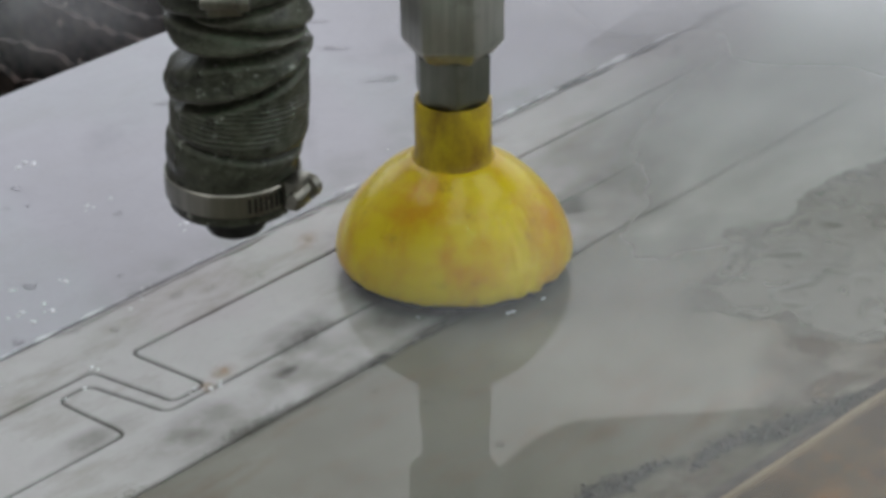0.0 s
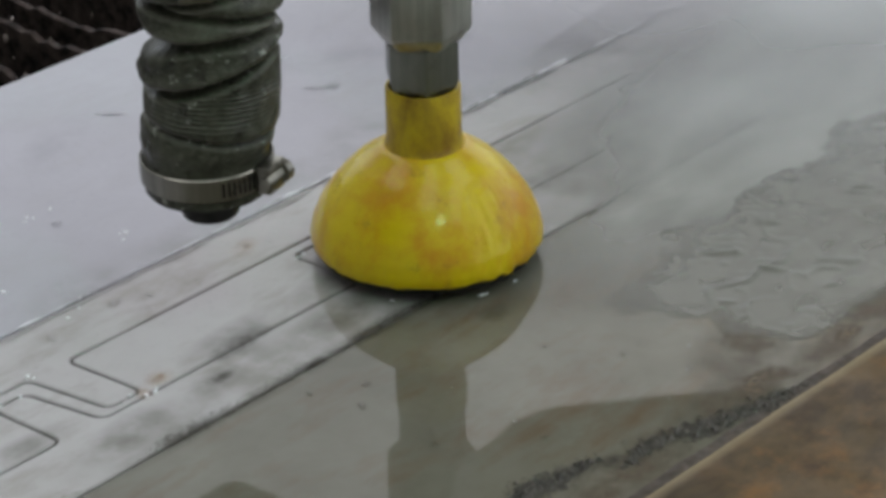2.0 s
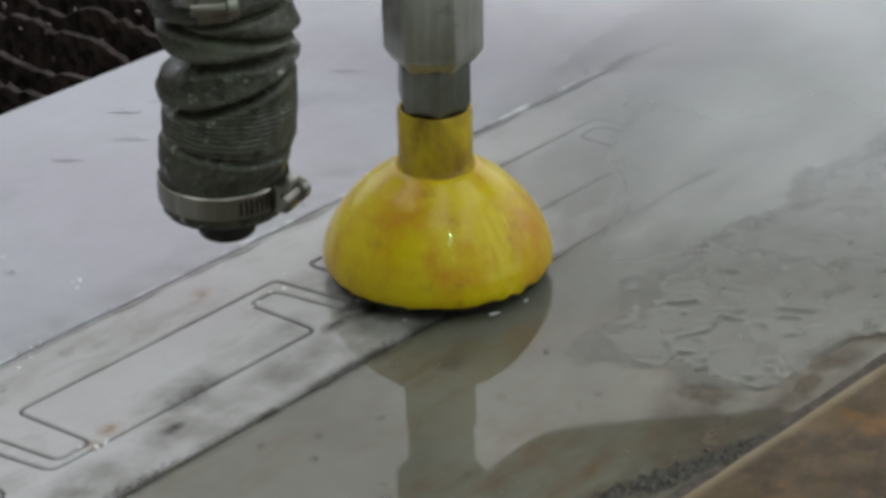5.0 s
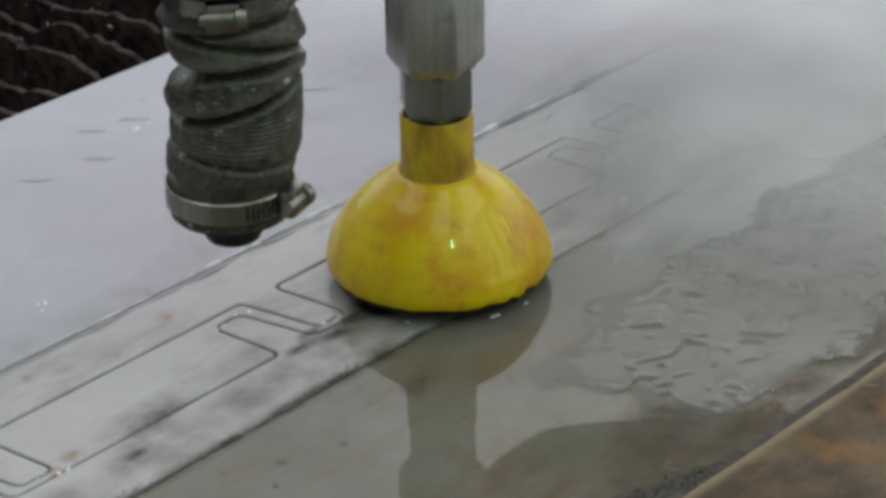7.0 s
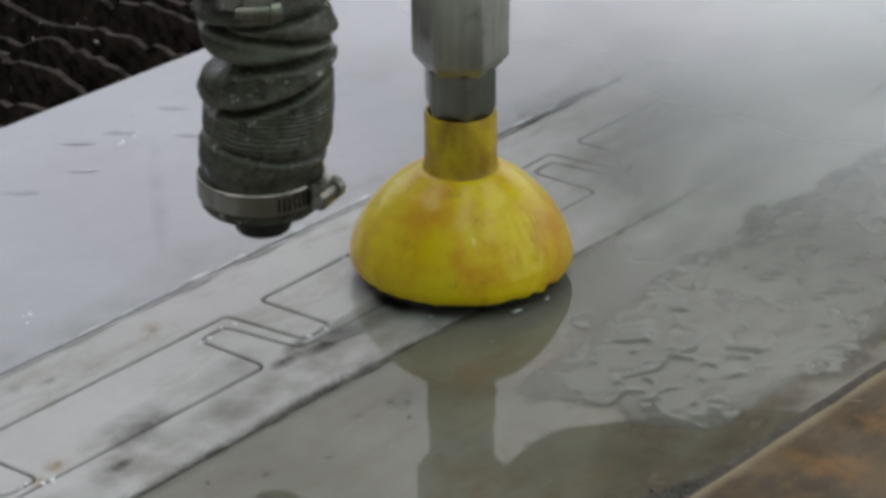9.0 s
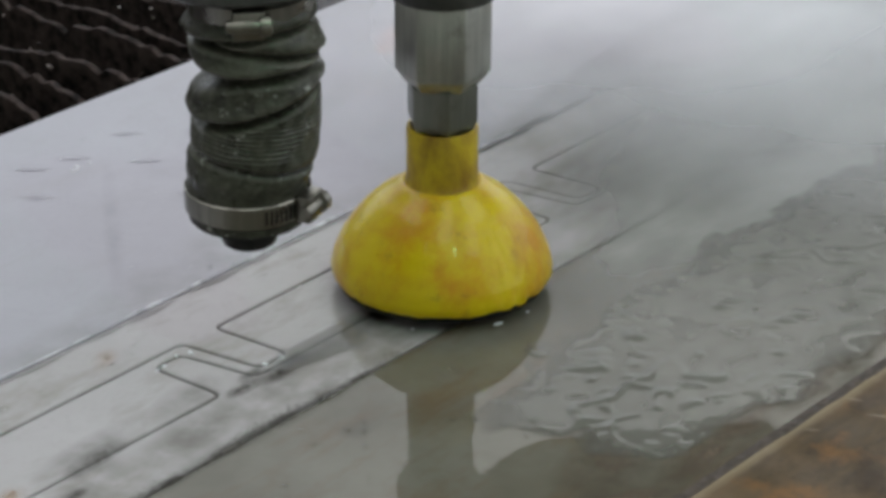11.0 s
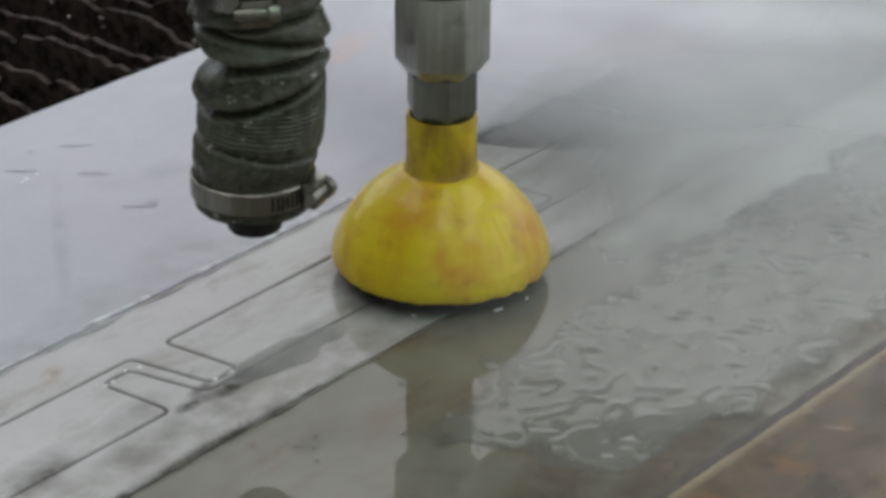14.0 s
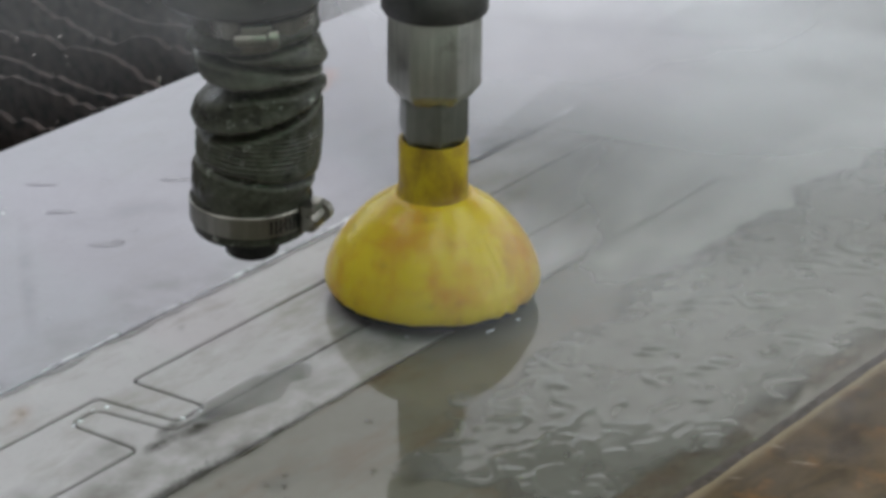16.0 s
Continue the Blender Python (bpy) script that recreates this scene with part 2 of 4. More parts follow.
def mist_material(name, thick):
    """Drifting spray: thin, soft at its rim, with wisps."""
    k = Mat(name, 1.0)
    dif, clear, mx = k.n.new("ShaderNodeBsdfDiffuse"), k.n.new("ShaderNodeBsdfTransparent"), k.n.new("ShaderNodeMixShader")
    dif.inputs["Color"].default_value = (0.90, 0.90, 0.95, 1)
    through_light, body = k.n.new("ShaderNodeBsdfTranslucent"), k.n.new("ShaderNodeMixShader")
    through_light.inputs["Color"].default_value = (0.94, 0.94, 0.97, 1)
    body.inputs[0].default_value = 0.22
    k.link(dif.outputs[0], body.inputs[1])
    k.link(through_light.outputs[0], body.inputs[2])
    ln = k.n.new("ShaderNodeVectorMath")
    ln.operation = "LENGTH"
    sep = k.stretched(1, 1, 0)
    k.link(sep, ln.inputs[0])
    soft = k.ramp(ln.outputs["Value"], (0.1, 1.0), (0.55, 0.55), (1.0, 0.0))
    wisp = k.ramp(k.noise(1.7, 2.5, 0.5), (0.28, 0.48), (0.72, 1.0))
    k.link(k.math("MULTIPLY", k.math("MULTIPLY", soft, wisp), thick), mx.inputs[0])
    k.link(clear.outputs[0], mx.inputs[1])
    k.link(body.outputs[0], mx.inputs[2])
    k.link(mx.outputs[0], k.out.inputs["Surface"])
    return k.m


def glow(name, colour, strength):
    k = Mat(name)
    k.set(Emission_Color=(*colour, 1), Emission_Strength=strength, Base_Color=(*colour, 1))
    return k.m


yellow, yellow_collar = yellow_material(), scuffed_yellow_material()
steel_bright = steel_material("brushed_steel", (0.50, 0.50, 0.455), 0.42)
steel_dull = steel_material("dull_steel", (0.29, 0.30, 0.265), 0.45)
clamp_steel = steel_material("clamp_steel", (0.28, 0.27, 0.235), 0.32)
hose_fabric = hose_material()
rubber = plain("black_rubber", (0.010, 0.010, 0.010), (0.022, 0.022, 0.021), 90, 0.65)
rubber.node_tree.nodes["Principled BSDF"].inputs["IOR"].default_value = 1.3
dark_metal = plain("dark_oiled_metal", (0.035, 0.035, 0.035), (0.09, 0.085, 0.08), 60, 0.45, 0.3)
arm_paint = plain("rust_stained_paint", (0.42, 0.27, 0.15), (0.28, 0.21, 0.15), 40, 0.5)
board = wood_material()
slat_steel = plain("corroded_slat_steel", (0.005, 0.004, 0.004), (0.062, 0.045, 0.041), 110, 0.85, 0.0, 0.9)
grit_dark = plain("dark_garnet_grit", (0.028, 0.024, 0.019), (0.10, 0.088, 0.075), 300, 0.5)
slat_steel.node_tree.nodes["Principled BSDF"].inputs["IOR"].default_value = 1.2
tank_dark = plain("tank_sludge", (0.012, 0.011, 0.010), (0.03, 0.026, 0.022), 30, 0.25)
clear_water = water_material()


def murky_material():
    k = Mat("murky_water", 0.03, 0.0, 1.33)
    murk = k.ramp(k.noise(10, 5, 0.6), (0.3, 0.0), (0.7, 1.0))
    k.colour(k.mix(murk, (0.142, 0.141, 0.124), (0.205, 0.204, 0.184)))
    deep = k.n.new("ShaderNodeMapRange")
    deep.inputs["From Min"].default_value, deep.inputs["From Max"].default_value = 0.00030, 0.00046
    deep.inputs["To Max"].default_value = 0.85
    k.link(k.axis(2), deep.inputs["Value"])
    clear, mx = k.n.new("ShaderNodeBsdfTransparent"), k.n.new("ShaderNodeMixShader")
    k.link(deep.outputs[0], mx.inputs[0])
    k.link(clear.outputs[0], mx.inputs[1])
    k.link(k.b.outputs[0], mx.inputs[2])
    k.link(mx.outputs[0], k.out.inputs["Surface"])
    return k.m


murky_water = murky_material()


def sheen_material():
    """Water whose bright window reflection is painted as whitish patches."""
    k = Mat("sheen_water", 0.06, 0.0, 1.33)
    k.set(Base_Color=(0.74, 0.75, 0.80, 1))
    clear, mx = k.n.new("ShaderNodeBsdfTransparent"), k.n.new("ShaderNodeMixShader")
    k.link(k.math("MULTIPLY", k.ramp(k.noise(26, 3, 0.55), (0.44, 0.0), (0.62, 1.0)), 0.8), mx.inputs[0])
    k.link(clear.outputs[0], mx.inputs[1])
    k.link(k.b.outputs[0], mx.inputs[2])
    k.link(mx.outputs[0], k.out.inputs["Surface"])
    return k.m


sheen_water = sheen_material()
# white colour that stands in for glints on water drops
glint_white = plain("glint_white", (0.82, 0.83, 0.88), (0.7, 0.71, 0.76), 900, 0.1)
spray, thin_spray = mist_material("fine_spray", 0.78), mist_material("thin_spray", 0.19)
low_spray = mist_material("low_spray", 0.20)
concrete = plain("hall_concrete", (0.20, 0.195, 0.185), (0.27, 0.265, 0.25), 3, 0.8)
hall_paint = plain("hall_wall_paint", (0.44, 0.44, 0.42), (0.36, 0.36, 0.35), 2, 0.8)
frame_paint = plain("window_frame_paint", (0.25, 0.27, 0.27), (0.18, 0.19, 0.19), 12, 0.5)
lamp_glow = glow("lamp_glow", (0.34, 1.0, 0.56), 190.0)


# ---- mesh helpers ----
def mesh_of(name, bm, material, smooth=True):
    me = bpy.data.meshes.new(name)
    bmesh.ops.recalc_face_normals(bm, faces=bm.faces)
    bm.to_mesh(me)
    bm.free()
    me.materials.append(material)
    if smooth:
        me.shade_smooth()
        me.set_sharp_from_angle(angle=radians(38))
    return me


def thing(name, bm, material, label, category, group="", kind="", smooth=True):
    ob = new(name, mesh_of(name, bm, material, smooth))
    return tagged(ob, label, category, group, kind)


def part(name, bm, material, parent, label="", smooth=True):
    ob = new(name, mesh_of(name, bm, material, smooth))
    ob.parent = parent
    return tagged(ob, label)


def empty(name, label, category, group=""):
    return tagged(new(name), label, category, group)


def box(bm, x0, x1, y0, y1, z0, z1, bevel=0.0, m=None):
    r = bmesh.ops.create_cube(bm, size=1.0)
    vs = r["verts"]
    for v in vs:
        v.co = Vector(((x0 + x1) / 2 + v.co.x * (x1 - x0), (y0 + y1) / 2 + v.co.y * (y1 - y0), (z0 + z1) / 2 + v.co.z * (z1 - z0)))
    if m:
        bmesh.ops.transform(bm, matrix=m, verts=vs)
    if bevel:
        es = list({e for v in vs for e in v.link_edges})
        bmesh.ops.bevel(bm, geom=es, offset=bevel, segments=2, profile=0.5, affect="EDGES")
    return bm


def lathe(bm, profile, steps=96, wobble=None, m=None, turn=0.0):
    """Turns rows of (radius, z) round the z axis. steps 6 makes a hexagon."""
    rings = []
    for r, z in profile:
        ring = []
        for i in range(steps):
            a = 2 * math.pi * i / steps + turn
            rr, zz = (r, z) if wobble is None else wobble(r, z, a)
            co = Vector((rr * math.cos(a), rr * math.sin(a), zz))
            ring.append(bm.verts.new(m @ co if m else co))
        rings.append(ring)
    for a, b in zip(rings, rings[1:]):
        for i in range(steps):
            j = (i + 1) % steps
            bm.faces.new((a[i], a[j], b[j], b[i]))
    return rings


def cap(bm, ring):
    bm.faces.new(ring)


# ---- cutting table ----
PERIOD = 0.1676
NOTCHES = [k * PERIOD for k in range(-3, 1)] + [0.229 + k * PERIOD for k in range(7)]
KERF = 0.0011
X0, X1 = -0.62, 1.5
FRONT, BACK = -0.2415, 0.2405
BORDER_TOP, BORDER_BOTTOM = 0.0357, -0.0795


def rounded(points, radius, steps=5):
    """A polyline with its inner corners rounded."""
    out = [points[0]]
    for a, b, c in zip(points, points[1:], points[2:]):
        a, b, c = Vector(a), Vector(b), Vector(c)
        u, v = a - b, c - b
        r = min(radius, u.length * 0.48, v.length * 0.48)
        p, q = b + u.normalized() * r, b + v.normalized() * r
        for i in range(steps + 1):
            t = i / steps
            w = p * (1 - t) ** 2 + b * 2 * t * (1 - t) + q * t * t
            out.append((w.x, w.y))
    out.append(points[-1])
    return out


def key_upper():
    """The upper cut of the meander: a straight line with leaning notches."""
    pts = [(X0, 0.0004)]
    for x in NOTCHES:
        pts += [(x + 0.0005, 0.0008), (x + 0.0088, -0.0408), (x + 0.0262, -0.0405), (x + 0.0208, 0.0006)]
    return rounded([p for p in pts if p[0] < X1] + [(X1, 0.0004)], 0.0046)


def key_lower():
    """The lower cut: a straight line with leaning tabs."""
    pts = [(X0, -0.0447)]
    for x in NOTCHES:
        pts += [(x - 0.0190, -0.0448), (x - 0.0228, -0.0062), (x - 0.0068, -0.0062), (x + 0.0020, -0.0448)]
    return rounded([p for p in pts if p[0] < X1] + [(X1, -0.0447)], 0.0052)


def shifted(line, d):
    """A polyline moved sideways to its left by d."""
    p = np.array(line)
    t = np.gradient(p, axis=0)
    t /= np.linalg.norm(t, axis=1, keepdims=True) + 1e-12
    n = np.stack([-t[:, 1], t[:, 0]], 1)
    return [tuple(q) for q in p + d * n]


def stone_piece(lower, upper, material, label, thick=0.020, chamfer=0.0007):
    """A cut piece of the slab between two lines, with slightly broken top edges."""
    bm = bmesh.new()
    low, up = shifted(lower, KERF / 2), shifted(upper, -KERF / 2)
    low_in, up_in = shifted(lower, KERF / 2 + chamfer), shifted(upper, -KERF / 2 - chamfer)
    outer, inner = low + up[::-1], low_in + up_in[::-1]
    top = [bm.verts.new((x, y, 0)) for x, y in inner]
    edge = [bm.verts.new((x, y, -chamfer * 0.8)) for x, y in outer]
    foot = [bm.verts.new((x, y, -thick)) for x, y in outer]
    n = len(top)
    for i in range(n):
        j = (i + 1) % n
        bm.faces.new((edge[i], edge[j], top[j], top[i]))
        bm.faces.new((foot[i], foot[j], edge[j], edge[i]))
    es = [bm.edges.get((top[i], top[(i + 1) % n])) for i in range(n)]
    bmesh.ops.triangle_fill(bm, use_beauty=True, edges=es)
    return thing("stone_piece", bm, material, label, "stone slab", "cut slab pieces", smooth=False)


def front(x):
    """The front edge of the slab, which runs slightly askew."""
    return -0.2412 - 0.026 * x


def straight(y, wobble=0.0, step=0.02):
    n = int((X1 - X0) / step)
    return [(X0 + (X1 - X0) * i / n, y + wobble * noise.noise((i * 0.37, y * 50, 0))) for i in range(n + 1)]


upper_cut, lower_cut = key_upper(), key_lower()
stone_piece(straight(BORDER_TOP), straight(BACK), stone_pale, "wide pale grey stone piece, wet, with faint water marks")
stone_piece(upper_cut, straight(BORDER_TOP), stone_band, "pale border strip cut with meander notches, wet")
stone_piece(lower_cut, upper_cut, stone_band, "pale meander strip of stone lying between two fine cuts")
stone_piece(straight(BORDER_BOTTOM), lower_cut, stone_band, "wet border strip of pale stone, stained with silt")
stone_piece([(x, front(x) + y - FRONT) for x, y in straight(FRONT, 0.0012, 0.006)], straight(BORDER_BOTTOM), stone_grey, "grey wet stone piece under a film of silty water")


def slat_mesh(seed):
    """A thin upright strip with a top edge eaten away by the jet."""
    rnd = random.Random(seed)
    bm = bmesh.new()
    n, y0, y1, h = 190, -0.45, 1.05, 0.0022
    rows = []
    for i in range(n + 1):
        y = y0 + (y1 - y0) * i / n
        worn = max(0.0, noise.noise((y * 14, seed * 3.1, 0)) + 0.22)
        bite = 0.0 if y < BACK + 0.008 else max(0.0, rnd.gauss(0.001, 0.0022)) + 0.015 * worn
        lean = 0.0 if y < BACK else 0.0018 * noise.noise((y * 16, seed, 0))
        z = -0.0202 - bite
        rows.append([bm.verts.new(c) for c in ((-h + lean, y, -0.13), (-h + lean, y, z - 0.0006), (lean, y, z), (h + lean, y, z - 0.0006), (h + lean, y, -0.13))])
    for a, b in zip(rows, rows[1:]):
        for i in range(4):
            bm.faces.new((a[i], a[i + 1], b[i + 1], b[i]))
    return mesh_of("support_slat", bm, slat_steel)


table = empty("cutting_table", "cutting table of corroded upright steel slats", "cutting table")
slat_meshes = [slat_mesh(k) for k in (3, 4, 5, 6, 7)]
for i in range(44):
    ob = new("support_slat", slat_meshes[i * 7 % 5])
    ob.parent = table
    ob.matrix_local = pose(-0.48 + i * 0.0355, 0.012 * (i % 3) - 0.012, 0, 0, 0, random.Random(i).uniform(-0.8, 0.8))
for y in (-0.47, 1.065):
    part("side_rail", box(bmesh.new(), -0.84, 1.74, y - 0.02, y + 0.02, -0.13, -0.03, 0.002), slat_steel, table, "steel rail that holds the slats")

bm = box(bmesh.new(), -0.9, 1.8, -0.7, 1.3, -0.16, -0.13)
thing("tank_bottom", bm, tank_dark, "dark sludge in the catcher tank below the slats", "tank", kind="structure")
for n, b in enumerate(((-0.9, 1.8, 1.1, 1.16), (-0.9, 1.8, -0.56, -0.5), (-0.9, -0.84, -0.5, 1.1), (1.74, 1.8, -0.5, 1.1))):
    thing("tank_wall", box(bmesh.new(), b[0], b[1], b[2], b[3], -0.90, -0.02, 0.003), dark_metal, "dark steel side of the catcher tank", "tank", kind="structure")


def rubble():
    """Broken wet chips caught between the slats behind the slab."""
    rnd = random.Random(11)
    bm = bmesh.new()
    for i in range(1300):
        x, y = rnd.uniform(-0.2, 1.0), rnd.uniform(BACK + 0.015, 0.8)
        s = rnd.uniform(0.0007, 0.0028)
        vs = bmesh.ops.create_icosphere(bm, subdivisions=1, radius=s)["verts"]
        m = pose(x, y, -0.024 - rnd.uniform(0, 0.03), rnd.uniform(0, 360), rnd.uniform(0, 360), rnd.uniform(0, 360))
        for v in vs:
            v.co = m @ Vector((v.co.x * 1.5 * rnd.uniform(0.7, 1.2), v.co.y * rnd.uniform(0.6, 1.2), v.co.z * 0.55))
    return bm


# the paler of the two tones paints the sparkle of wet rubble
thing("stone_chips", rubble(), plain("wet_chips", (0.03, 0.021, 0.02), (0.19, 0.15, 0.14), 150, 0.2), "wet dark stone chips between the slats, sparkle painted in paler tone", "chips", kind="stuff", smooth=False)


def board_mesh():
    bm = bmesh.new()
    n = 220
    rows = []
    for i in range(n + 1):
        x = X0 + (X1 - X0) * i / n
        e = front(x) - 0.0040 + 0.0010 * noise.noise((x * 40, 0, 3)) + 0.0006 * noise.noise((x * 170, 5, 3))
        h = 0.0035 + 0.0004 * noise.noise((x * 25, 2, 0))
        prof = ((e, -0.0202), (e, h - 0.0012), (e - 0.0008, h - 0.0002), (e - 0.0022, h), (-0.335, h - 0.001), (-0.41, h - 0.001), (-0.412, h - 0.003), (-0.412, -0.0202))
        rows.append([bm.verts.new((x, y, z)) for y, z in prof])
    for a, b in zip(rows, rows[1:]):
        for i in range(7):
            bm.faces.new((a[i], a[i + 1], b[i + 1], b[i]))
    for r in (rows[0], rows[-1]):
        bm.faces.new(r)
    return bm


def seam():
    """Silt that fills the joint between the slab and the board."""
    bm, last = bmesh.new(), None
    for i in range(521):
        x = X0 + (X1 - X0) * i / 520
        up = 0.0006 * noise.noise((x * 120, 3, 1))
        ring = [bm.verts.new((x, front(x) + y, z + up)) for y, z in ((0.0030 + 0.0015 * noise.noise((x * 60, 1, 0)), 0.0002 - up), (0.0008, 0.0006), (-0.0020, 0.0007), (-0.0046, 0.0004))]
        if last:
            for k in range(3):
                bm.faces.new((last[k], ring[k], ring[k + 1], last[k + 1]))
        last = ring
    return bm


seam_silt = plain("brown_seam_silt", (0.034, 0.026, 0.020), (0.075, 0.056, 0.042), 160, 0.75, 0.0, 0.6)
thing("silt_seam", seam(), seam_silt, "brown wet silt filling the joint beside the board", "silt", kind="stuff")
thing("support_board", board_mesh(), board, "wet brown board with ochre stains beside the slab", "board")


# ---- cutting head ----
# the side of the head that faces away from the table's far edge, and the way to its right
FACING = math.atan2(-0.67, -0.74)


def guard_profile():
    outer = [(0.0506, 0.0078), (0.0517, 0.0090), (0.0519, 0.0118), (0.0505, 0.0180), (0.0472, 0.0255), (0.0424, 0.0330), (0.0368, 0.0397),
             (0.0307, 0.0456), (0.0243, 0.0499), (0.0200, 0.0530), (0.0178, 0.0540)]
    inner = [(r - 0.0025, z - 0.002) for r, z in outer[::-1]]
    return outer + inner[:-1] + [(0.0485, 0.0082)]


def smooth_profile(rows, cuts=4):
    """More rows between those given."""
    out = []
    for (r0, z0), (r1, z1) in zip(rows, rows[1:]):
        out += [(r0 + (r1 - r0) * i / cuts, z0 + (z1 - z0) * i / cuts) for i in range(cuts)]
    return out + [rows[-1]]


def guard_wobble(r, z, a):
    k = noise.noise((math.cos(a) * 2.2, math.sin(a) * 2.2, z * 40))
    rim = 0.0011 * noise.noise((math.cos(a) * 9, math.sin(a) * 9, 0)) if z < 0.010 else 0.0
    da = math.remainder(a - FACING - 0.80, 2 * math.pi)
    runs = math.exp(-(da / 0.38) ** 2) * max(0.0, min(1.0, (0.045 - z) / 0.01)) * noise.noise((math.cos(a) * 21, math.sin(a) * 21, z * 110))
    return r + 0.0004 * k + 0.0010 * runs, z + rim * (1.0 + 1.2 * math.exp(-(da / 0.4) ** 2))


def hexagon(bm, rows, turn):
    rings = lathe(bm, rows, 6, None, None, turn)
    cap(bm, rings[0])
    cap(bm, rings[-1])
    es = [e for e in bm.edges if abs(e.verts[0].co.z - e.verts[1].co.z) > 0.002]
    bmesh.ops.bevel(bm, geom=es, offset=0.0006, segments=2, profile=0.5, affect="EDGES")
    return bm


def cutting_head():
    head = empty("water_jet_cutter", "water-jet cutting head with a yellow domed splash guard", "cutting head")
    bm = bmesh.new()
    lathe(bm, smooth_profile(guard_profile()), 200, guard_wobble)
    guard = part("splash_guard", bm, yellow, head, "domed yellow plastic guard, scuffed and stained")
    bm = bmesh.new()
    lathe(bm, [(0.0180, 0.0528), (0.0168, 0.0545), (0.0165, 0.0580), (0.0165, 0.0806), (0.0160, 0.0816), (0.0150, 0.0816), (0.0146, 0.0806), (0.0146, 0.0545)], 96)
    part("collar", bm, yellow_collar, guard, "stained ochre-yellow collar of the guard")
    bm = bmesh.new()
    lathe(bm, [(0.0440, 0.0040), (0.0478, 0.0040), (0.0496, 0.0054), (0.0504, 0.0086), (0.0470, 0.0090), (0.0440, 0.0084), (0.0440, 0.0040)], 120, guard_wobble)
    part("rubber_skirt", bm, rubber, guard, "black rubber lip")
    # water beads at the rim, their highlights painted as plain white
    for a, r in ((0.49, 0.0006), (0.53, 0.0005), (0.86, 0.0005), (-0.28, 0.0004)):
        bm = bmesh.new()
        m = pose(0.0512 * math.cos(FACING + a), 0.0512 * math.sin(FACING + a), 0.0022, 0, 0, math.degrees(FACING + a))
        for v in bmesh.ops.create_icosphere(bm, subdivisions=2, radius=r)["verts"]:
            v.co = m @ Vector((v.co.x * 0.8, v.co.y * 3.0, v.co.z * 0.7))
        part("rim_glint", bm, glint_white, guard, "bead of water, coloured white for its glint")
    bm = bmesh.new()
    r = lathe(bm, [(0.0035, 0.004), (0.0038, 0.030), (0.0048, 0.034), (0.0048, 0.074), (0.0105, 0.0775), (0.0118, 0.0800), (0.0120, 0.0850)], 48)
    cap(bm, r[0])
    cap(bm, r[-1])
    part("nozzle_tube", bm, steel_dull, head, "steel focusing tube")
    bm = hexagon(bmesh.new(), [(0.0130, 0.0770), (0.0158, 0.0825), (0.0171, 0.0860), (0.0171, 0.1035)], FACING + 0.14)
    part("lower_nut", bm, steel_dull, head, "dull steel hexagon nut")
    bm = hexagon(bmesh.new(), [(0.0172, 0.1030), (0.0216, 0.1085), (0.0219, 0.1100), (0.0219, 0.1440), (0.0210, 0.1450)], FACING + math.radians(26))
    part("upper_nut", bm, steel_bright, head, "brushed steel hexagon coupling nut")
    bm = bmesh.new()
    r = lathe(bm, [(0.0195, 0.1448), (0.0240, 0.1455), (0.0248, 0.1470), (0.0248, 0.1580), (0.0235, 0.1600), (0.0210, 0.1610), (0.0210, 0.2300)], 64)
    cap(bm, r[0])
    cap(bm, r[-1])
    part("flange", bm, dark_metal, head, "dark round flange")
    # carriage plate behind the flange, with a rounded lower corner
    bm = bmesh.new()
    right, back = Vector((0.67, -0.74, 0)), Vector((0.74, 0.67, 0))
    outline = rounded([(-0.012, 0.24), (-0.012, 0.205), (0.012, 0.187), (0.050, 0.152), (0.19, 0.140), (0.19, 0.27), (-0.012, 0.27), (-0.012, 0.25)], 0.02, 8)
    a = [bm.verts.new(right * x + back * 0.066 + Vector((0, 0, z))) for x, z in outline]
    b = [bm.verts.new(right * x + back * 0.105 + Vector((0, 0, z))) for x, z in outline]
    bm.faces.new(a)
    bm.faces.new(b[::-1])
    for i in range(len(a)):
        j = (i + 1) % len(a)
        bm.faces.new((a[i], a[j], b[j], b[i]))
    part("carriage_plate", bm, arm_paint, head, "rust-stained carriage plate")
    bm = bmesh.new()
    box(bm, -0.150, -0.010, -0.026, 0.026, 0.195, 0.226, 0.004, Matrix.Rotation(0.05, 4, "Z"))
    part("bracket", bm, dark_metal, head, "dark bracket that carries the hose")
    return head


head = cutting_head()

# ---- hose ----
HX, HY = -0.1239, 0.0004


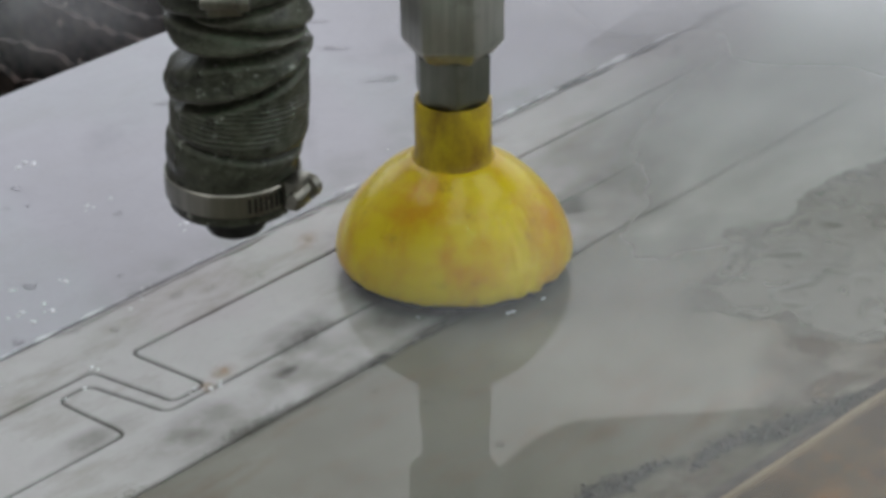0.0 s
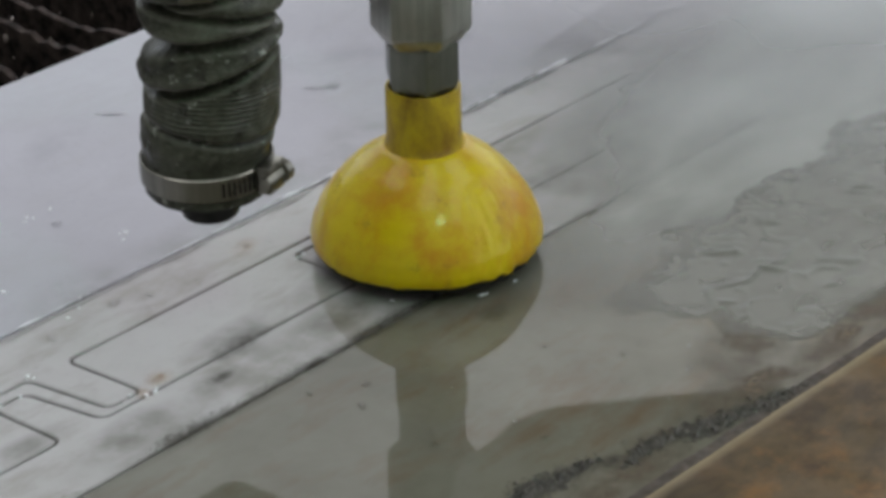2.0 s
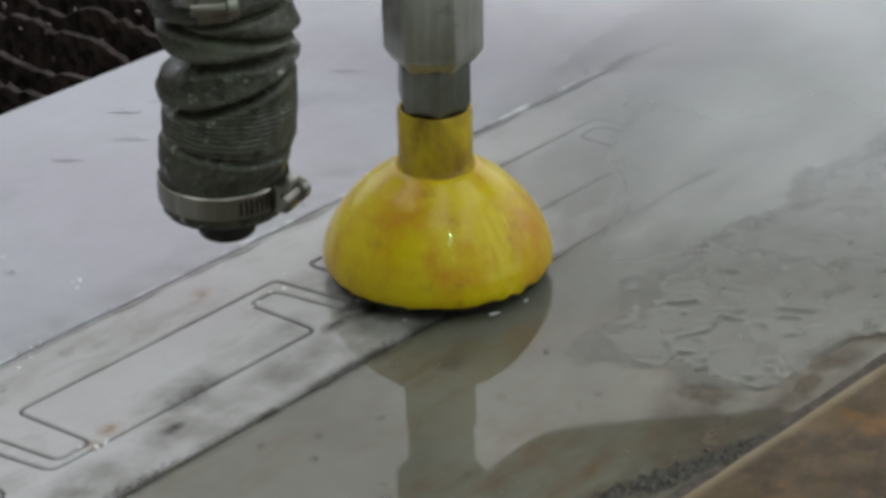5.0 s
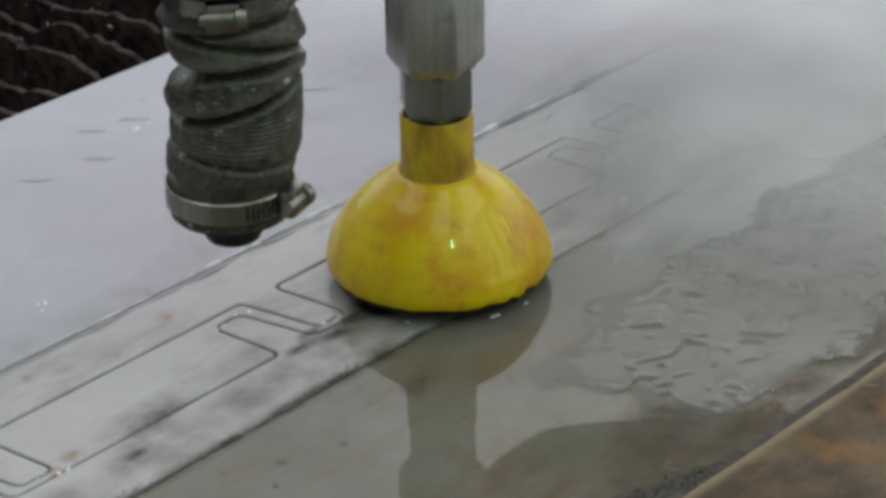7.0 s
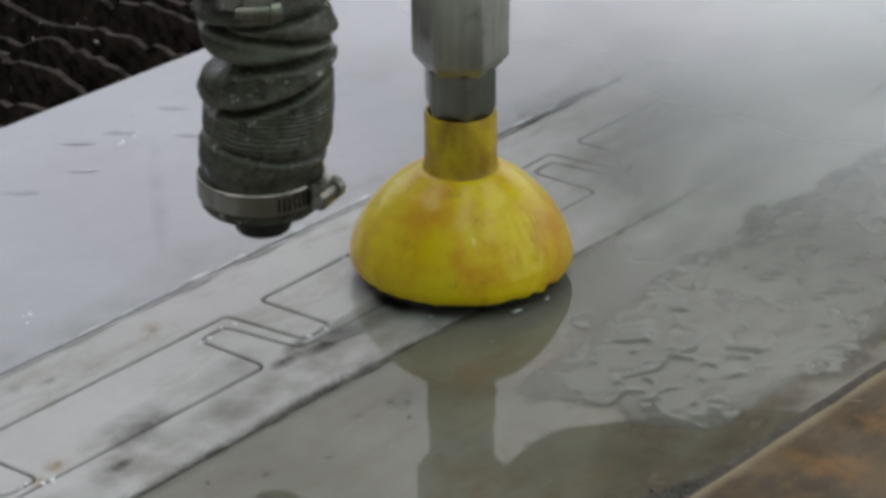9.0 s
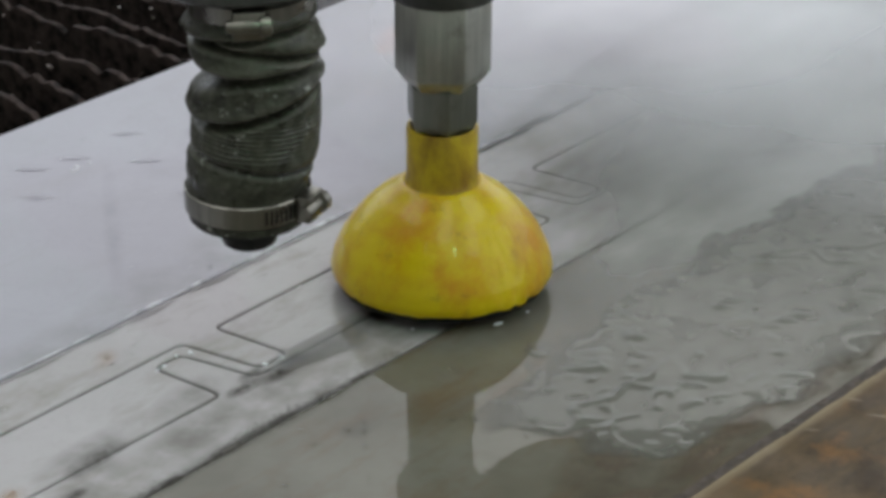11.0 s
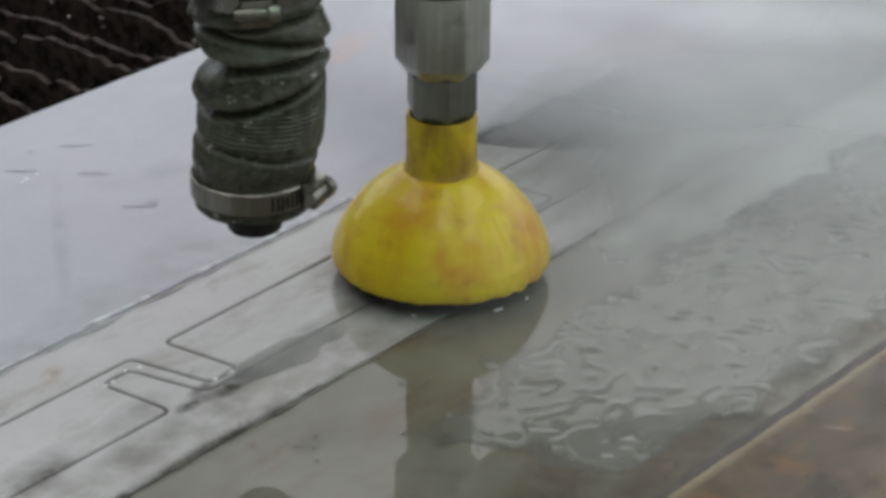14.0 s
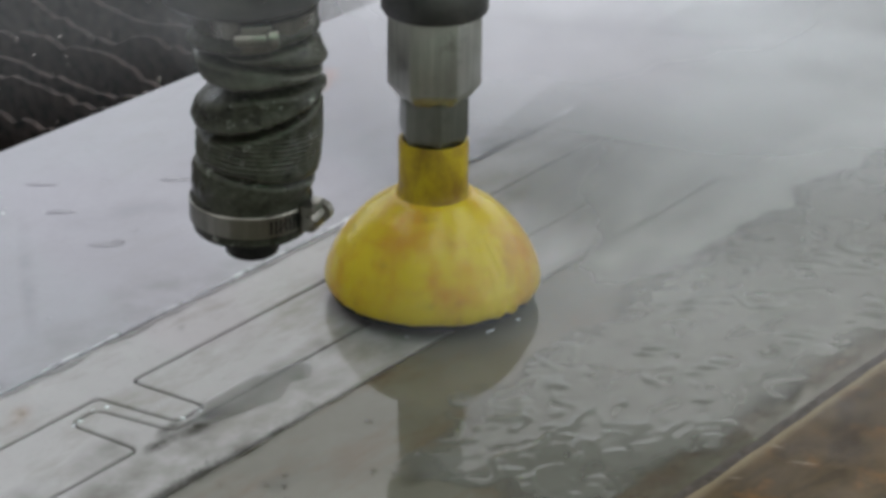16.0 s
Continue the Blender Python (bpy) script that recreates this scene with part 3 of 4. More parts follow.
def hose_shape(z, a):
    """Radius of the folded hose at a height and an angle from its facing side."""
    s, c = math.sin(a), math.cos(a)
    z = 0.0785 + (z - 0.0825) / 1.06
    base = 0.0266 + 0.0006 * math.exp(-((z - 0.146) / 0.020) ** 2) - 0.0030 * max(0.0, (z - 0.154) / 0.02)
    left = max(0.0, -s) ** 2
    folds = ((0.1060 - 0.0040 * s, 0.0012, 0.0022, 0.0006), (0.1290 + 0.0065 * s - 0.0020 * c, 0.0017, 0.0060, 0.0020),
             (0.1425 + 0.0015 * s + 0.0010 * c, 0.0018 + 0.0036 * left, 0.0060 + 0.0070 * left, 0.0020),
             (0.1515 - 0.0035 * s + 0.0030 * c, 0.0013, 0.0042, 0.0014), (0.1580 + 0.0030 * s + 0.0020 * c, 0.0012, 0.0036, 0.0012))
    r = base
    for zv, w, d, b in folds:
        lo, hi = (z - zv) / w, (z - zv - 0.0044) / 0.0030
        r -= d * math.exp(-lo * lo)
        r += b * math.exp(-hi * hi)
    if 0.1085 < z < 0.1270:
        k = min(1.0, (z - 0.1085) / 0.003, (0.1270 - z) / 0.004)
        r += 0.00035 * k * (0.6 + 0.8 * noise.noise((s * 3, c * 3, z * 60))) * math.sin(2 * math.pi * (z + 0.0018 * s) / 0.0019)
    r += 0.0010 * noise.noise((s * 2.2, c * 2.2, z * 90)) + 0.0005 * noise.noise((s * 7, c * 7, z * 260))
    if z < 0.0995:
        r = 0.0252 + (r - 0.0252) * max(0.0, (z - 0.0945) / 0.005)
    return r


def around(a, r, z):
    """A point at an angle from the facing side, a radius and a height."""
    return Vector((r * math.cos(FACING + a), r * math.sin(FACING + a), z))


def drift(z):
    k = max(0.0, min(1.0, (z - 0.098) / 0.022))
    return Vector((0.67, -0.74, 0)) * (0.0042 * k)


def clamp_screw(hose, a, z, r, length):
    """Housing and screw of a worm-drive clamp."""
    m = Matrix.Translation(around(a, r, z)) @ Matrix.Rotation(FACING + a, 4, "Z")
    box_bm = box(bmesh.new(), -0.001, 0.0062, -0.0065, 0.0065, -0.0060, 0.0060, 0.0012, m)
    housing = part("clamp_housing", box_bm, clamp_steel, hose, "small bright steel housing")
    bm = bmesh.new()
    turn = m @ pose(0.0050, 0, 0, 90, 0, 0)
    rings = lathe(bm, [(0.0034, -length), (0.0046, -length + 0.0006), (0.0046, -length + 0.0045), (0.0030, -length + 0.0050), (0.0030, length - 0.002), (0.0022, length)], 16, None, turn)
    cap(bm, rings[0])
    cap(bm, rings[-1])
    part("clamp_screw", bm, clamp_steel, housing, "hexagon-headed steel screw")


def hose():
    ob = empty("suction_hose", "dark twisted rubber-fabric hose with steel hose clamps", "hose")
    bm = bmesh.new()
    rows, n = [], 140
    for i in range(211):
        z = 0.0825 + (0.188 - 0.0825) * i / 210
        ring = []
        for j in range(n):
            a = 2 * math.pi * j / n
            ring.append(bm.verts.new(around(a, hose_shape(z, a), z) + drift(z)))
        rows.append(ring)
    for p, q in zip(rows, rows[1:]):
        for j in range(n):
            k = (j + 1) % n
            bm.faces.new((p[j], p[k], q[k], q[j]))
    cap(bm, rows[-1])
    part("sleeve", bm, hose_fabric, ob, "worn dark green-grey sleeve in twisted folds")
    bm = bmesh.new()
    r = lathe(bm, [(0.0252, 0.0825), (0.0242, 0.0812), (0.0118, 0.0808), (0.0116, 0.0700), (0.0108, 0.0690), (0.0070, 0.0690), (0.0070, 0.0740)], 64)
    cap(bm, r[-1])
    part("spigot", bm, rubber, ob, "short black rubber spigot")
    for z0, z1, rr, seed in ((0.0862, 0.0962, 0.0259, 0.34), (0.1735, 0.1825, 0.0250, -2.0)):
        bm = bmesh.new()
        off = drift((z0 + z1) / 2)
        lathe(bm, [(rr, z0), (rr + 0.0007, z0 + 0.0005), (rr + 0.0007, z1 - 0.0005), (rr, z1)], 96, None, Matrix.Translation(off))
        band = part("clamp_band", bm, clamp_steel, ob, "worn steel band of the hose clamp")
        for k in range(7):
            a = seed + k * 0.085
            m = Matrix.Translation(off) @ Matrix.Rotation(FACING + a, 4, "Z")
            sb = box(bmesh.new(), rr + 0.0006, rr + 0.0009, -0.0005, 0.0005, z0 + 0.002, z1 - 0.002, 0, m)
            part("band_slot", sb, rubber, band)
    clamp_screw(ob, 1.12, 0.0916, 0.0262, 0.0078)
    clamp_screw(ob, 0.15, 0.1780, 0.0268, 0.0090)
    bm = bmesh.new()
    off = Matrix.Translation(drift(0.18) + Vector((-0.004, 0.004, 0)))
    r = lathe(bm, [(0.0250, 0.1845), (0.0320, 0.1855), (0.0335, 0.1870), (0.0335, 0.2100), (0.0320, 0.2120), (0.0320, 0.2600)], 64, None, off)
    cap(bm, r[0])
    cap(bm, r[-1])
    part("coupling", bm, dark_metal, ob, "dark metal coupling above the hose")
    return ob


hose_thing = hose()


# ---- water, grit and marks ----
def beads():
    """Drops of water standing on the stone."""
    rnd = random.Random(5)
    bm = bmesh.new()
    spots = [(-0.1412, 0.075, 0.0026), (-0.1032, 0.0219, 0.0022), (-0.1395, 0.0196, 0.002), (-0.1733, 0.0413, 0.0024), (-0.0891, 0.1528, 0.0024),
             (-0.0728, 0.0983, 0.0022), (0.1174, 0.1086, 0.0024), (-0.0893, 0.0155, 0.0018), (-0.1088, 0.053, 0.0015), (-0.1673, 0.0375, 0.002)]
    for i in range(160):
        spots.append((rnd.uniform(-0.3, 0.35), rnd.choice((rnd.uniform(0.0, 0.05), rnd.uniform(0.04, 0.235))), rnd.uniform(0.0005, 0.0014)))
    for i in range(140):
        spots.append((rnd.uniform(-0.1, 0.45), rnd.uniform(-0.23, -0.09), rnd.uniform(0.0005, 0.0016)))
    for x, y, r in ((0.0, 0.0012, 0.0013), (0.0125, -0.0255, 0.0012), (-0.032, 0.010, 0.0011), (-0.022, 0.011, 0.0013), (0.020, -0.0405, 0.0014), (0.031, -0.0415, 0.0012),
                    (-0.1676, 0.0012, 0.0013), (-0.150, -0.0405, 0.0013), (-0.16, 0.012, 0.0012)):
        spots.append((x, y, r))
    streaks = [(0.0764, 0.1929), (0.1001, 0.1872), (0.1222, 0.1572), (0.0566, 0.1649), (0.1107, 0.111), (0.14, 0.19), (0.02, 0.17), (0.19, 0.14)]
    for x, y, r in spots + [(x, y, 0.0042) for x, y in streaks]:
        vs = bmesh.ops.create_icosphere(bm, subdivisions=2, radius=1.0)["verts"]
        e, t = (2.2, -0.835) if r > 0.004 else (rnd.uniform(0.8, 1.5), rnd.uniform(0, 3.14))
        for v in vs:
            px, py = v.co.x * r * e, v.co.y * r / e
            v.co = Vector((x + px * math.cos(t) - py * math.sin(t), y + px * math.sin(t) + py * math.cos(t), v.co.z * r * (0.55 if e < 2 else 0.16)))
    return bm


thing("water_drops", beads(), clear_water, "clear water drops standing on the wet stone", "water drops", kind="stuff")


def upward(me):
    """Turns a sheet's faces up."""
    bm = bmesh.new()
    bm.from_mesh(me)
    bmesh.ops.reverse_faces(bm, faces=[q for q in bm.faces if q.normal.z < 0])
    bm.to_mesh(me)
    bm.free()


def bead_line(x0, x1, y, width, seed, material=clear_water, label="bead of clear water standing along a cut"):
    """A swollen bead of water along a cut, with gaps."""
    bm = bmesh.new()
    last, n = None, int((x1 - x0) / 0.0015)
    for i in range(n + 1):
        x = x0 + (x1 - x0) * i / n
        w = width * (0.55 + 1.1 * noise.noise((x * 45, seed, 0)))
        if w < 0.0002:
            last = None
            continue
        ring = [bm.verts.new((x, y + w * c, 0.0002 + 0.45 * w * math.sqrt(1 - c * c))) for c in (-1, -0.8, -0.4, 0, 0.4, 0.8, 1)]
        if last:
            for k in range(6):
                bm.faces.new((last[k], ring[k], ring[k + 1], last[k + 1]))
        last = ring
    ob = thing("water_bead", bm, material, label, "water", kind="stuff")
    upward(ob.data)


def pool():
    """A shallow rippled pool with a swollen rim on the front stone."""
    bm = bmesh.new()
    x0, x1, y0, y1, d = 0.005, 0.60, -0.252, -0.095, 0.0012
    nx, ny = int((x1 - x0) / d), int((y1 - y0) / d)

    def height(x, y):
        p = Vector((x * 24, y * 34, 0.3))
        f = 0.30 * noise.fractal(p, 1.0, 2.1, 4) + min((x - 0.037 + 0.45 * (y + 0.157)) * 22, (min(-0.124, -0.148 + 0.35 * (x - 0.037)) - y) * 22, (y - front(x) - 0.012) * 22, 0.45)
        if f < 0:
            return None
        rim = min(1.0, f / 0.4)
        swell = 0.00015 * (rim * (2 - rim))
        ridge = noise.noise((x * 46, y * 52, 2.0))
        here = max(0.0, noise.noise((x * 22, y * 26, 9.0)) + 0.02)
        rip = 0.0017 * here * math.exp(-(ridge / 0.07) ** 2) + 0.00005 * noise.noise((x * 60, y * 95, 7))
        drop = noise.noise((x * 120, y * 165, 4))
        # short dents and swells that the draught draws out
        u, v = x * 0.67 - y * 0.74, x * 0.74 + y * 0.67
        fine, rare = noise.noise((u * 62, v * 140, 6)), noise.noise((x * 38, y * 38, 1.0)) + 0.02
        rip += 0.0100 * min(0.35, max(0.0, rare)) * (abs(fine) - 0.20) if abs(fine) > 0.20 and rare > 0 else 0.0
        return 0.0003 + swell + rim * (rip + (0.0013 * (drop - 0.36) if drop > 0.36 else 0.0))

    grid = {}
    for i in range(nx + 1):
        for j in range(ny + 1):
            h = height(x0 + i * d, y0 + j * d)
            if h is not None:
                grid[i, j] = bm.verts.new((x0 + i * d, y0 + j * d, h))
    for (i, j), v in list(grid.items()):
        q = [grid.get(k) for k in ((i, j), (i + 1, j), (i + 1, j + 1), (i, j + 1))]
        if all(q):
            bm.faces.new(q)
    return bm


def puddle(cx, cy, rx, ry, seed):
    """A thin wandering patch of clear water with a swollen rim."""
    bm = bmesh.new()
    d, grid = 0.0011, {}
    nx, ny = int(rx * 1.5 / d), int(ry * 1.6 / d)
    for i in range(-nx, nx + 1):
        for j in range(-ny, ny + 1):
            x, y = i * d, j * d
            f = 1.0 - math.hypot(x / rx, y / ry) + 0.45 * noise.fractal((x * 40 + seed, y * 60, seed), 1.0, 2.0, 3)
            if f > 0:
                k = min(1.0, f / 0.22)
                grid[i, j] = bm.verts.new((cx + x, cy + y, 0.00022 + 0.00035 * math.sqrt(k) + 0.00022 * math.exp(-((f - 0.22) / 0.12) ** 2)))
    for (i, j) in list(grid):
        q = [grid.get(k) for k in ((i, j), (i + 1, j), (i + 1, j + 1), (i, j + 1))]
        if all(q):
            bm.faces.new(q)
    ob = thing("water_puddle", bm, clear_water, "thin clear puddle creeping over the cut stone", "water", kind="stuff")
    upward(ob.data)


puddle(0.045, -0.050, 0.034, 0.011, 2.0)
bead_line(-0.16, 0.42, BORDER_TOP - 0.0020, 0.0030, 1.0)
# whitish lines paint the sheen of wet cut edges
bead_line(0.00, 0.50, BORDER_TOP + 0.0012, 0.0030, 3.0, sheen_water, "water standing along a cut, its window sheen painted whitish")
bead_line(-0.02, 0.50, BORDER_BOTTOM - 0.0016, 0.0016, 5.0)
bead_line(-0.32, 0.20, BORDER_TOP + 0.0008, 0.0018, 9.0, sheen_water, "water standing along a cut, its window sheen painted whitish")


def glint_beads():
    """Tiny white beads that paint the sparkle of water at the notch corners."""
    rnd = random.Random(8)
    bm = bmesh.new()
    for x in (n for n in NOTCHES if n < 0.1):
        for px, py in ((x, 0.0008), (x + 0.0088, -0.0400), (x + 0.020, -0.0400), (x - 0.0226, -0.0070), (x - 0.0075, -0.0070), (x + 0.030, -0.0440)):
            for i in range(rnd.randint(0, 3)):
                r = rnd.uniform(0.0005, 0.0013)
                m = pose(px + rnd.gauss(0, 0.003), py + rnd.gauss(0, 0.0012), 0, 0, 0, rnd.uniform(0, 180))
                for v in bmesh.ops.create_icosphere(bm, subdivisions=2, radius=r)["verts"]:
                    v.co = m @ Vector((v.co.x * 1.3, v.co.y * 0.8, v.co.z * 0.6))
    # more white sparkle for the splashes on the pale stone near the first notch
    for px, py, spread in ((-0.143, 0.075, 0.006), (-0.157, 0.058, 0.007), (-0.145, 0.053, 0.005), (-0.080, 0.110, 0.007), (-0.072, 0.172, 0.006), (-0.062, 0.070, 0.004), (-0.13, 0.066, 0.008), (-0.118, 0.028, 0.012), (0.098, 0.179, 0.004)):
        for i in range(rnd.randint(2, 4)):
            r = rnd.uniform(0.0004, 0.0012)
            m = pose(px + rnd.gauss(0, spread), py + rnd.gauss(0, spread * 0.6), 0, 0, 0, rnd.uniform(0, 180))
            for v in bmesh.ops.create_icosphere(bm, subdivisions=2, radius=r)["verts"]:
                v.co = m @ Vector((v.co.x * 1.4, v.co.y * 0.8, v.co.z * 0.5))
    return bm


thing("water_glints", glint_beads(), glint_white, "tiny white beads painted as glints of water at the notch corners", "water drops", kind="stuff")
pool_thing = thing("water_pool", pool(), murky_water, "shallow rippled water pool on the grey stone", "water", kind="stuff")
upward(pool_thing.data)


def grains(seed, count, place, lo, hi):
    rnd = random.Random(seed)
    verts, faces = [], []
    for i in range(count):
        x, y = place(rnd)
        s = rnd.uniform(lo, hi)
        a = rnd.uniform(0, 6.28)
        n = len(verts)
        for k in range(3):
            verts.append((x + s * math.cos(a + k * 2.09), y + s * math.sin(a + k * 2.09), 0.0002))
        verts.append((x + rnd.uniform(-s, s) * 0.4, y, 0.0002 + s * rnd.uniform(0.35, 0.8)))
        faces += [(n, n + 1, n + 3), (n + 1, n + 2, n + 3), (n + 2, n, n + 3)]
    me = bpy.data.meshes.new("grit")
    me.from_pydata(verts, [], faces)
    me.materials.append(grit_dark)
    return me


def edge_place(rnd):
    """The grit lies in a line that runs aslant to the board and thins out along it."""
    while True:
        x = rnd.uniform(-0.3, 0.6)
        off = max(0.0, min(0.034, 0.0077 - 0.28 * x))
        y = front(x) - 0.001 + abs(off + rnd.gauss(0, 0.0032))
        thin = 0.95 * min(1.0, max(0.0, (x - 0.028) * 12))
        if noise.noise((x * 30, y * 80, 0)) + rnd.gauss(0, 0.10) > thin + 0.12:
            return x, y


def line_place(rnd):
    while True:
        x = rnd.uniform(-0.35, 0.06)
        if noise.noise((x * 24, 4, 2)) + rnd.gauss(0, 0.15) > 0.12:
            return x, BORDER_BOTTOM + 0.0015 + rnd.gauss(0, 0.0022)


tagged(new("abrasive_grit", grains(1, 6500, edge_place, 0.0003, 0.0009)), "dark wet abrasive grit heaped along the board", "grit", kind="stuff")
tagged(new("abrasive_grit", grains(3, 350, edge_place, 0.0011, 0.0026)), "coarse dark grit lumps along the board", "grit", kind="stuff")
tagged(new("abrasive_grit", grains(2, 1800, line_place, 0.0002, 0.0005)), "dark abrasive grit caught along a cut line", "grit", kind="stuff")


def dust_material(name, tone, strength):
    """Dust that thins out towards its rim."""
    k = Mat(name, 0.6)
    k.set(Base_Color=(*tone, 1))
    ln = k.n.new("ShaderNodeVectorMath")
    ln.operation = "LENGTH"
    k.link(k.co, ln.inputs[0])
    clear, mx = k.n.new("ShaderNodeBsdfTransparent"), k.n.new("ShaderNodeMixShader")
    thin = k.ramp(ln.outputs["Value"], (0.0, 1.0), (0.5, 0.42), (1.0, 0.0))
    ground = k.n.new("ShaderNodeNewGeometry").outputs["Position"]
    patchy = k.math("MULTIPLY", k.ramp(k.noise(70, 5, 0.6, ground), (0.36, 0.15), (0.62, 1.0)), k.ramp(k.noise(520, 3, 0.6, ground), (0.3, 0.55), (0.7, 1.0)))
    k.link(k.math("MULTIPLY", k.math("MULTIPLY", thin, patchy), strength), mx.inputs[0])
    k.link(clear.outputs[0], mx.inputs[1])
    k.link(k.b.outputs[0], mx.inputs[2])
    k.link(mx.outputs[0], k.out.inputs["Surface"])
    return k.m


def dust(name, x, y, rx, ry, turn, material, label):
    """A thin patch of dust lying on the stone."""
    bm = bmesh.new()
    bmesh.ops.create_circle(bm, cap_ends=True, segments=40, radius=1.0)
    ob = thing(name, bm, material, label, "dust", smooth=False)
    ob.matrix_world = pose(x, y, 0.0002, 0, 0, turn)
    ob.scale = (rx, ry, 1.0)
    return ob


ochre_soft = dust_material("ochre_silt", (0.40, 0.22, 0.09), 0.9)
thick_silt = dust_material("thick_silt", (0.045, 0.040, 0.028), 1.5)
brown_silt = dust_material("brown_silt", (0.085, 0.058, 0.030), 1.5)
dust("dust_spot", -0.130, -0.0385, 0.008, 0.006, 10, ochre_soft, "ochre silt spot beside a cut line")
dust("dust_spot", -0.143, -0.0440, 0.006, 0.004, 60, ochre_soft, "ochre silt spot in the corner of a notch")
dust("dust_spot", -0.033, 0.0150, 0.012, 0.006, 30, ochre_soft, "faint ochre silt spot on the border strip")

for x, y, rx, ry, turn in ((-0.0899, -0.0438, 0.020, 0.0075, 6), (-0.1139, -0.0579, 0.008, 0.0040, 0), (-0.055, -0.0790, 0.052, 0.0046, 0), (-0.080, -0.0795, 0.030, 0.0030, 0), (-0.020, -0.0790, 0.024, 0.0026, 0), (-0.135, -0.0800, 0.034, 0.0028, 0), (0.030, -0.0795, 0.020, 0.0024, 0), (-0.050, -0.2190, 0.030, 0.0060, -16), (-0.012, -0.2300, 0.030, 0.0055, -16), (0.022, -0.2390, 0.024, 0.0045, -14)):
    dust("silt_line", x, y, rx, ry, turn, thick_silt, "dark wet silt packed in a line on the stone")
for x, y, rx, ry, turn in ((0.0028, -0.0420, 0.0120, 0.0045, 8), (-0.0100, -0.0480, 0.0120, 0.0050, 5), (0.0229, -0.0482, 0.0100, 0.0050, 0), (0.0066, -0.0791, 0.0100, 0.0035, 0), (0.0102, -0.0503, 0.0160, 0.0070, 0)):
    dust("silt_smudge", x, y, rx, ry, turn, thick_silt, "dark silt smudge by a notch in the stone")
for x, off, rx, ry, turn in ((-0.06, 0.014, 0.050, 0.016, 4), (0.02, 0.016, 0.055, 0.018, -3), (0.09, 0.013, 0.050, 0.014, 2), (0.16, 0.014, 0.055, 0.012, -2), (0.055, 0.040, 0.045, 0.020, 6), (0.24, 0.012, 0.06, 0.011, 0)):
    dust("silt_bank", x, front(x) + off, rx, ry, turn - 1.5, brown_silt, "brown silt banked along the board")


def film_material():
    """Silty water thrown out by the jet: murky, glossy, thinning to its rim."""
    k = Mat("silty_water", 0.03, 0.0, 1.33)
    murk = k.ramp(k.noise(5, 5, 0.6), (0.3, 0.0), (0.7, 1.0))
    k.colour(k.mix(murk, (0.205, 0.207, 0.192), (0.30, 0.302, 0.285)))
    ln = k.n.new("ShaderNodeVectorMath")
    ln.operation = "LENGTH"
    wob = k.n.new("ShaderNodeVectorMath")
    wob.operation = "ADD"
    tex = k.n.new("ShaderNodeTexNoise")
    tex.inputs["Scale"].default_value, tex.inputs["Detail"].default_value = 3.0, 4.0
    k.link(k.co, tex.inputs["Vector"])
    half = k.n.new("ShaderNodeVectorMath")
    half.operation = "MULTIPLY_ADD"
    half.inputs[1].default_value, half.inputs[2].default_value = (0.5, 0.5, 0), (-0.25, -0.25, 0)
    k.link(tex.outputs["Color"], half.inputs[0])
    k.link(k.co, wob.inputs[0])
    k.link(half.outputs[0], wob.inputs[1])
    k.link(wob.outputs[0], ln.inputs[0])
    thin = k.ramp(ln.outputs["Value"], (0.60, 0.95), (0.88, 0.0))
    rim = k.n.new("ShaderNodeVectorMath")
    rim.operation = "LENGTH"
    k.link(k.co, rim.inputs[0])
    thin = k.math("MULTIPLY", thin, k.ramp(rim.outputs["Value"], (0.72, 1.0), (0.97, 0.0)))
    clear, mx = k.n.new("ShaderNodeBsdfTransparent"), k.n.new("ShaderNodeMixShader")
    k.link(thin, mx.inputs[0])
    k.link(clear.outputs[0], mx.inputs[1])
    k.link(k.b.outputs[0], mx.inputs[2])
    k.link(mx.outputs[0], k.out.inputs["Surface"])
    return k.m


bm = bmesh.new()
bmesh.ops.create_circle(bm, cap_ends=True, segments=64, radius=1.0)
film = thing("silty_film", bm, film_material(), "thin sheet of murky water pushed ahead of the head", "water", kind="stuff", smooth=False)
upward(film.data)
film.scale = (0.50, 0.20, 1.0)

# ---- hall ----
bm = box(bmesh.new(), -6, 6, -6, 6, -1.0, -0.9, 0, HALL)
thing("floor", bm, concrete, "grey concrete floor of the workshop hall", "floor", kind="structure")


def wall(name, m, length, openings, height=5.2):
    """A wall along its own x axis with openings (x0, x1, z0, z1) through it."""
    bm = bmesh.new()
    xs = sorted({-length / 2, length / 2, *(o[0] for o in openings), *(o[1] for o in openings)})
    for a, b in zip(xs, xs[1:]):
        hole = [o for o in openings if o[0] <= a and b <= o[1]]
        spans = [(-0.9, height)] if not hole else [(-0.9, hole[0][2]), (hole[0][3], height)]
        for z0, z1 in spans:
            box(bm, a, b, -0.12, 0.12, z0, z1, 0, m)
    return thing(name, bm, hall_paint, "painted wall of the workshop hall", "wall", kind="structure")


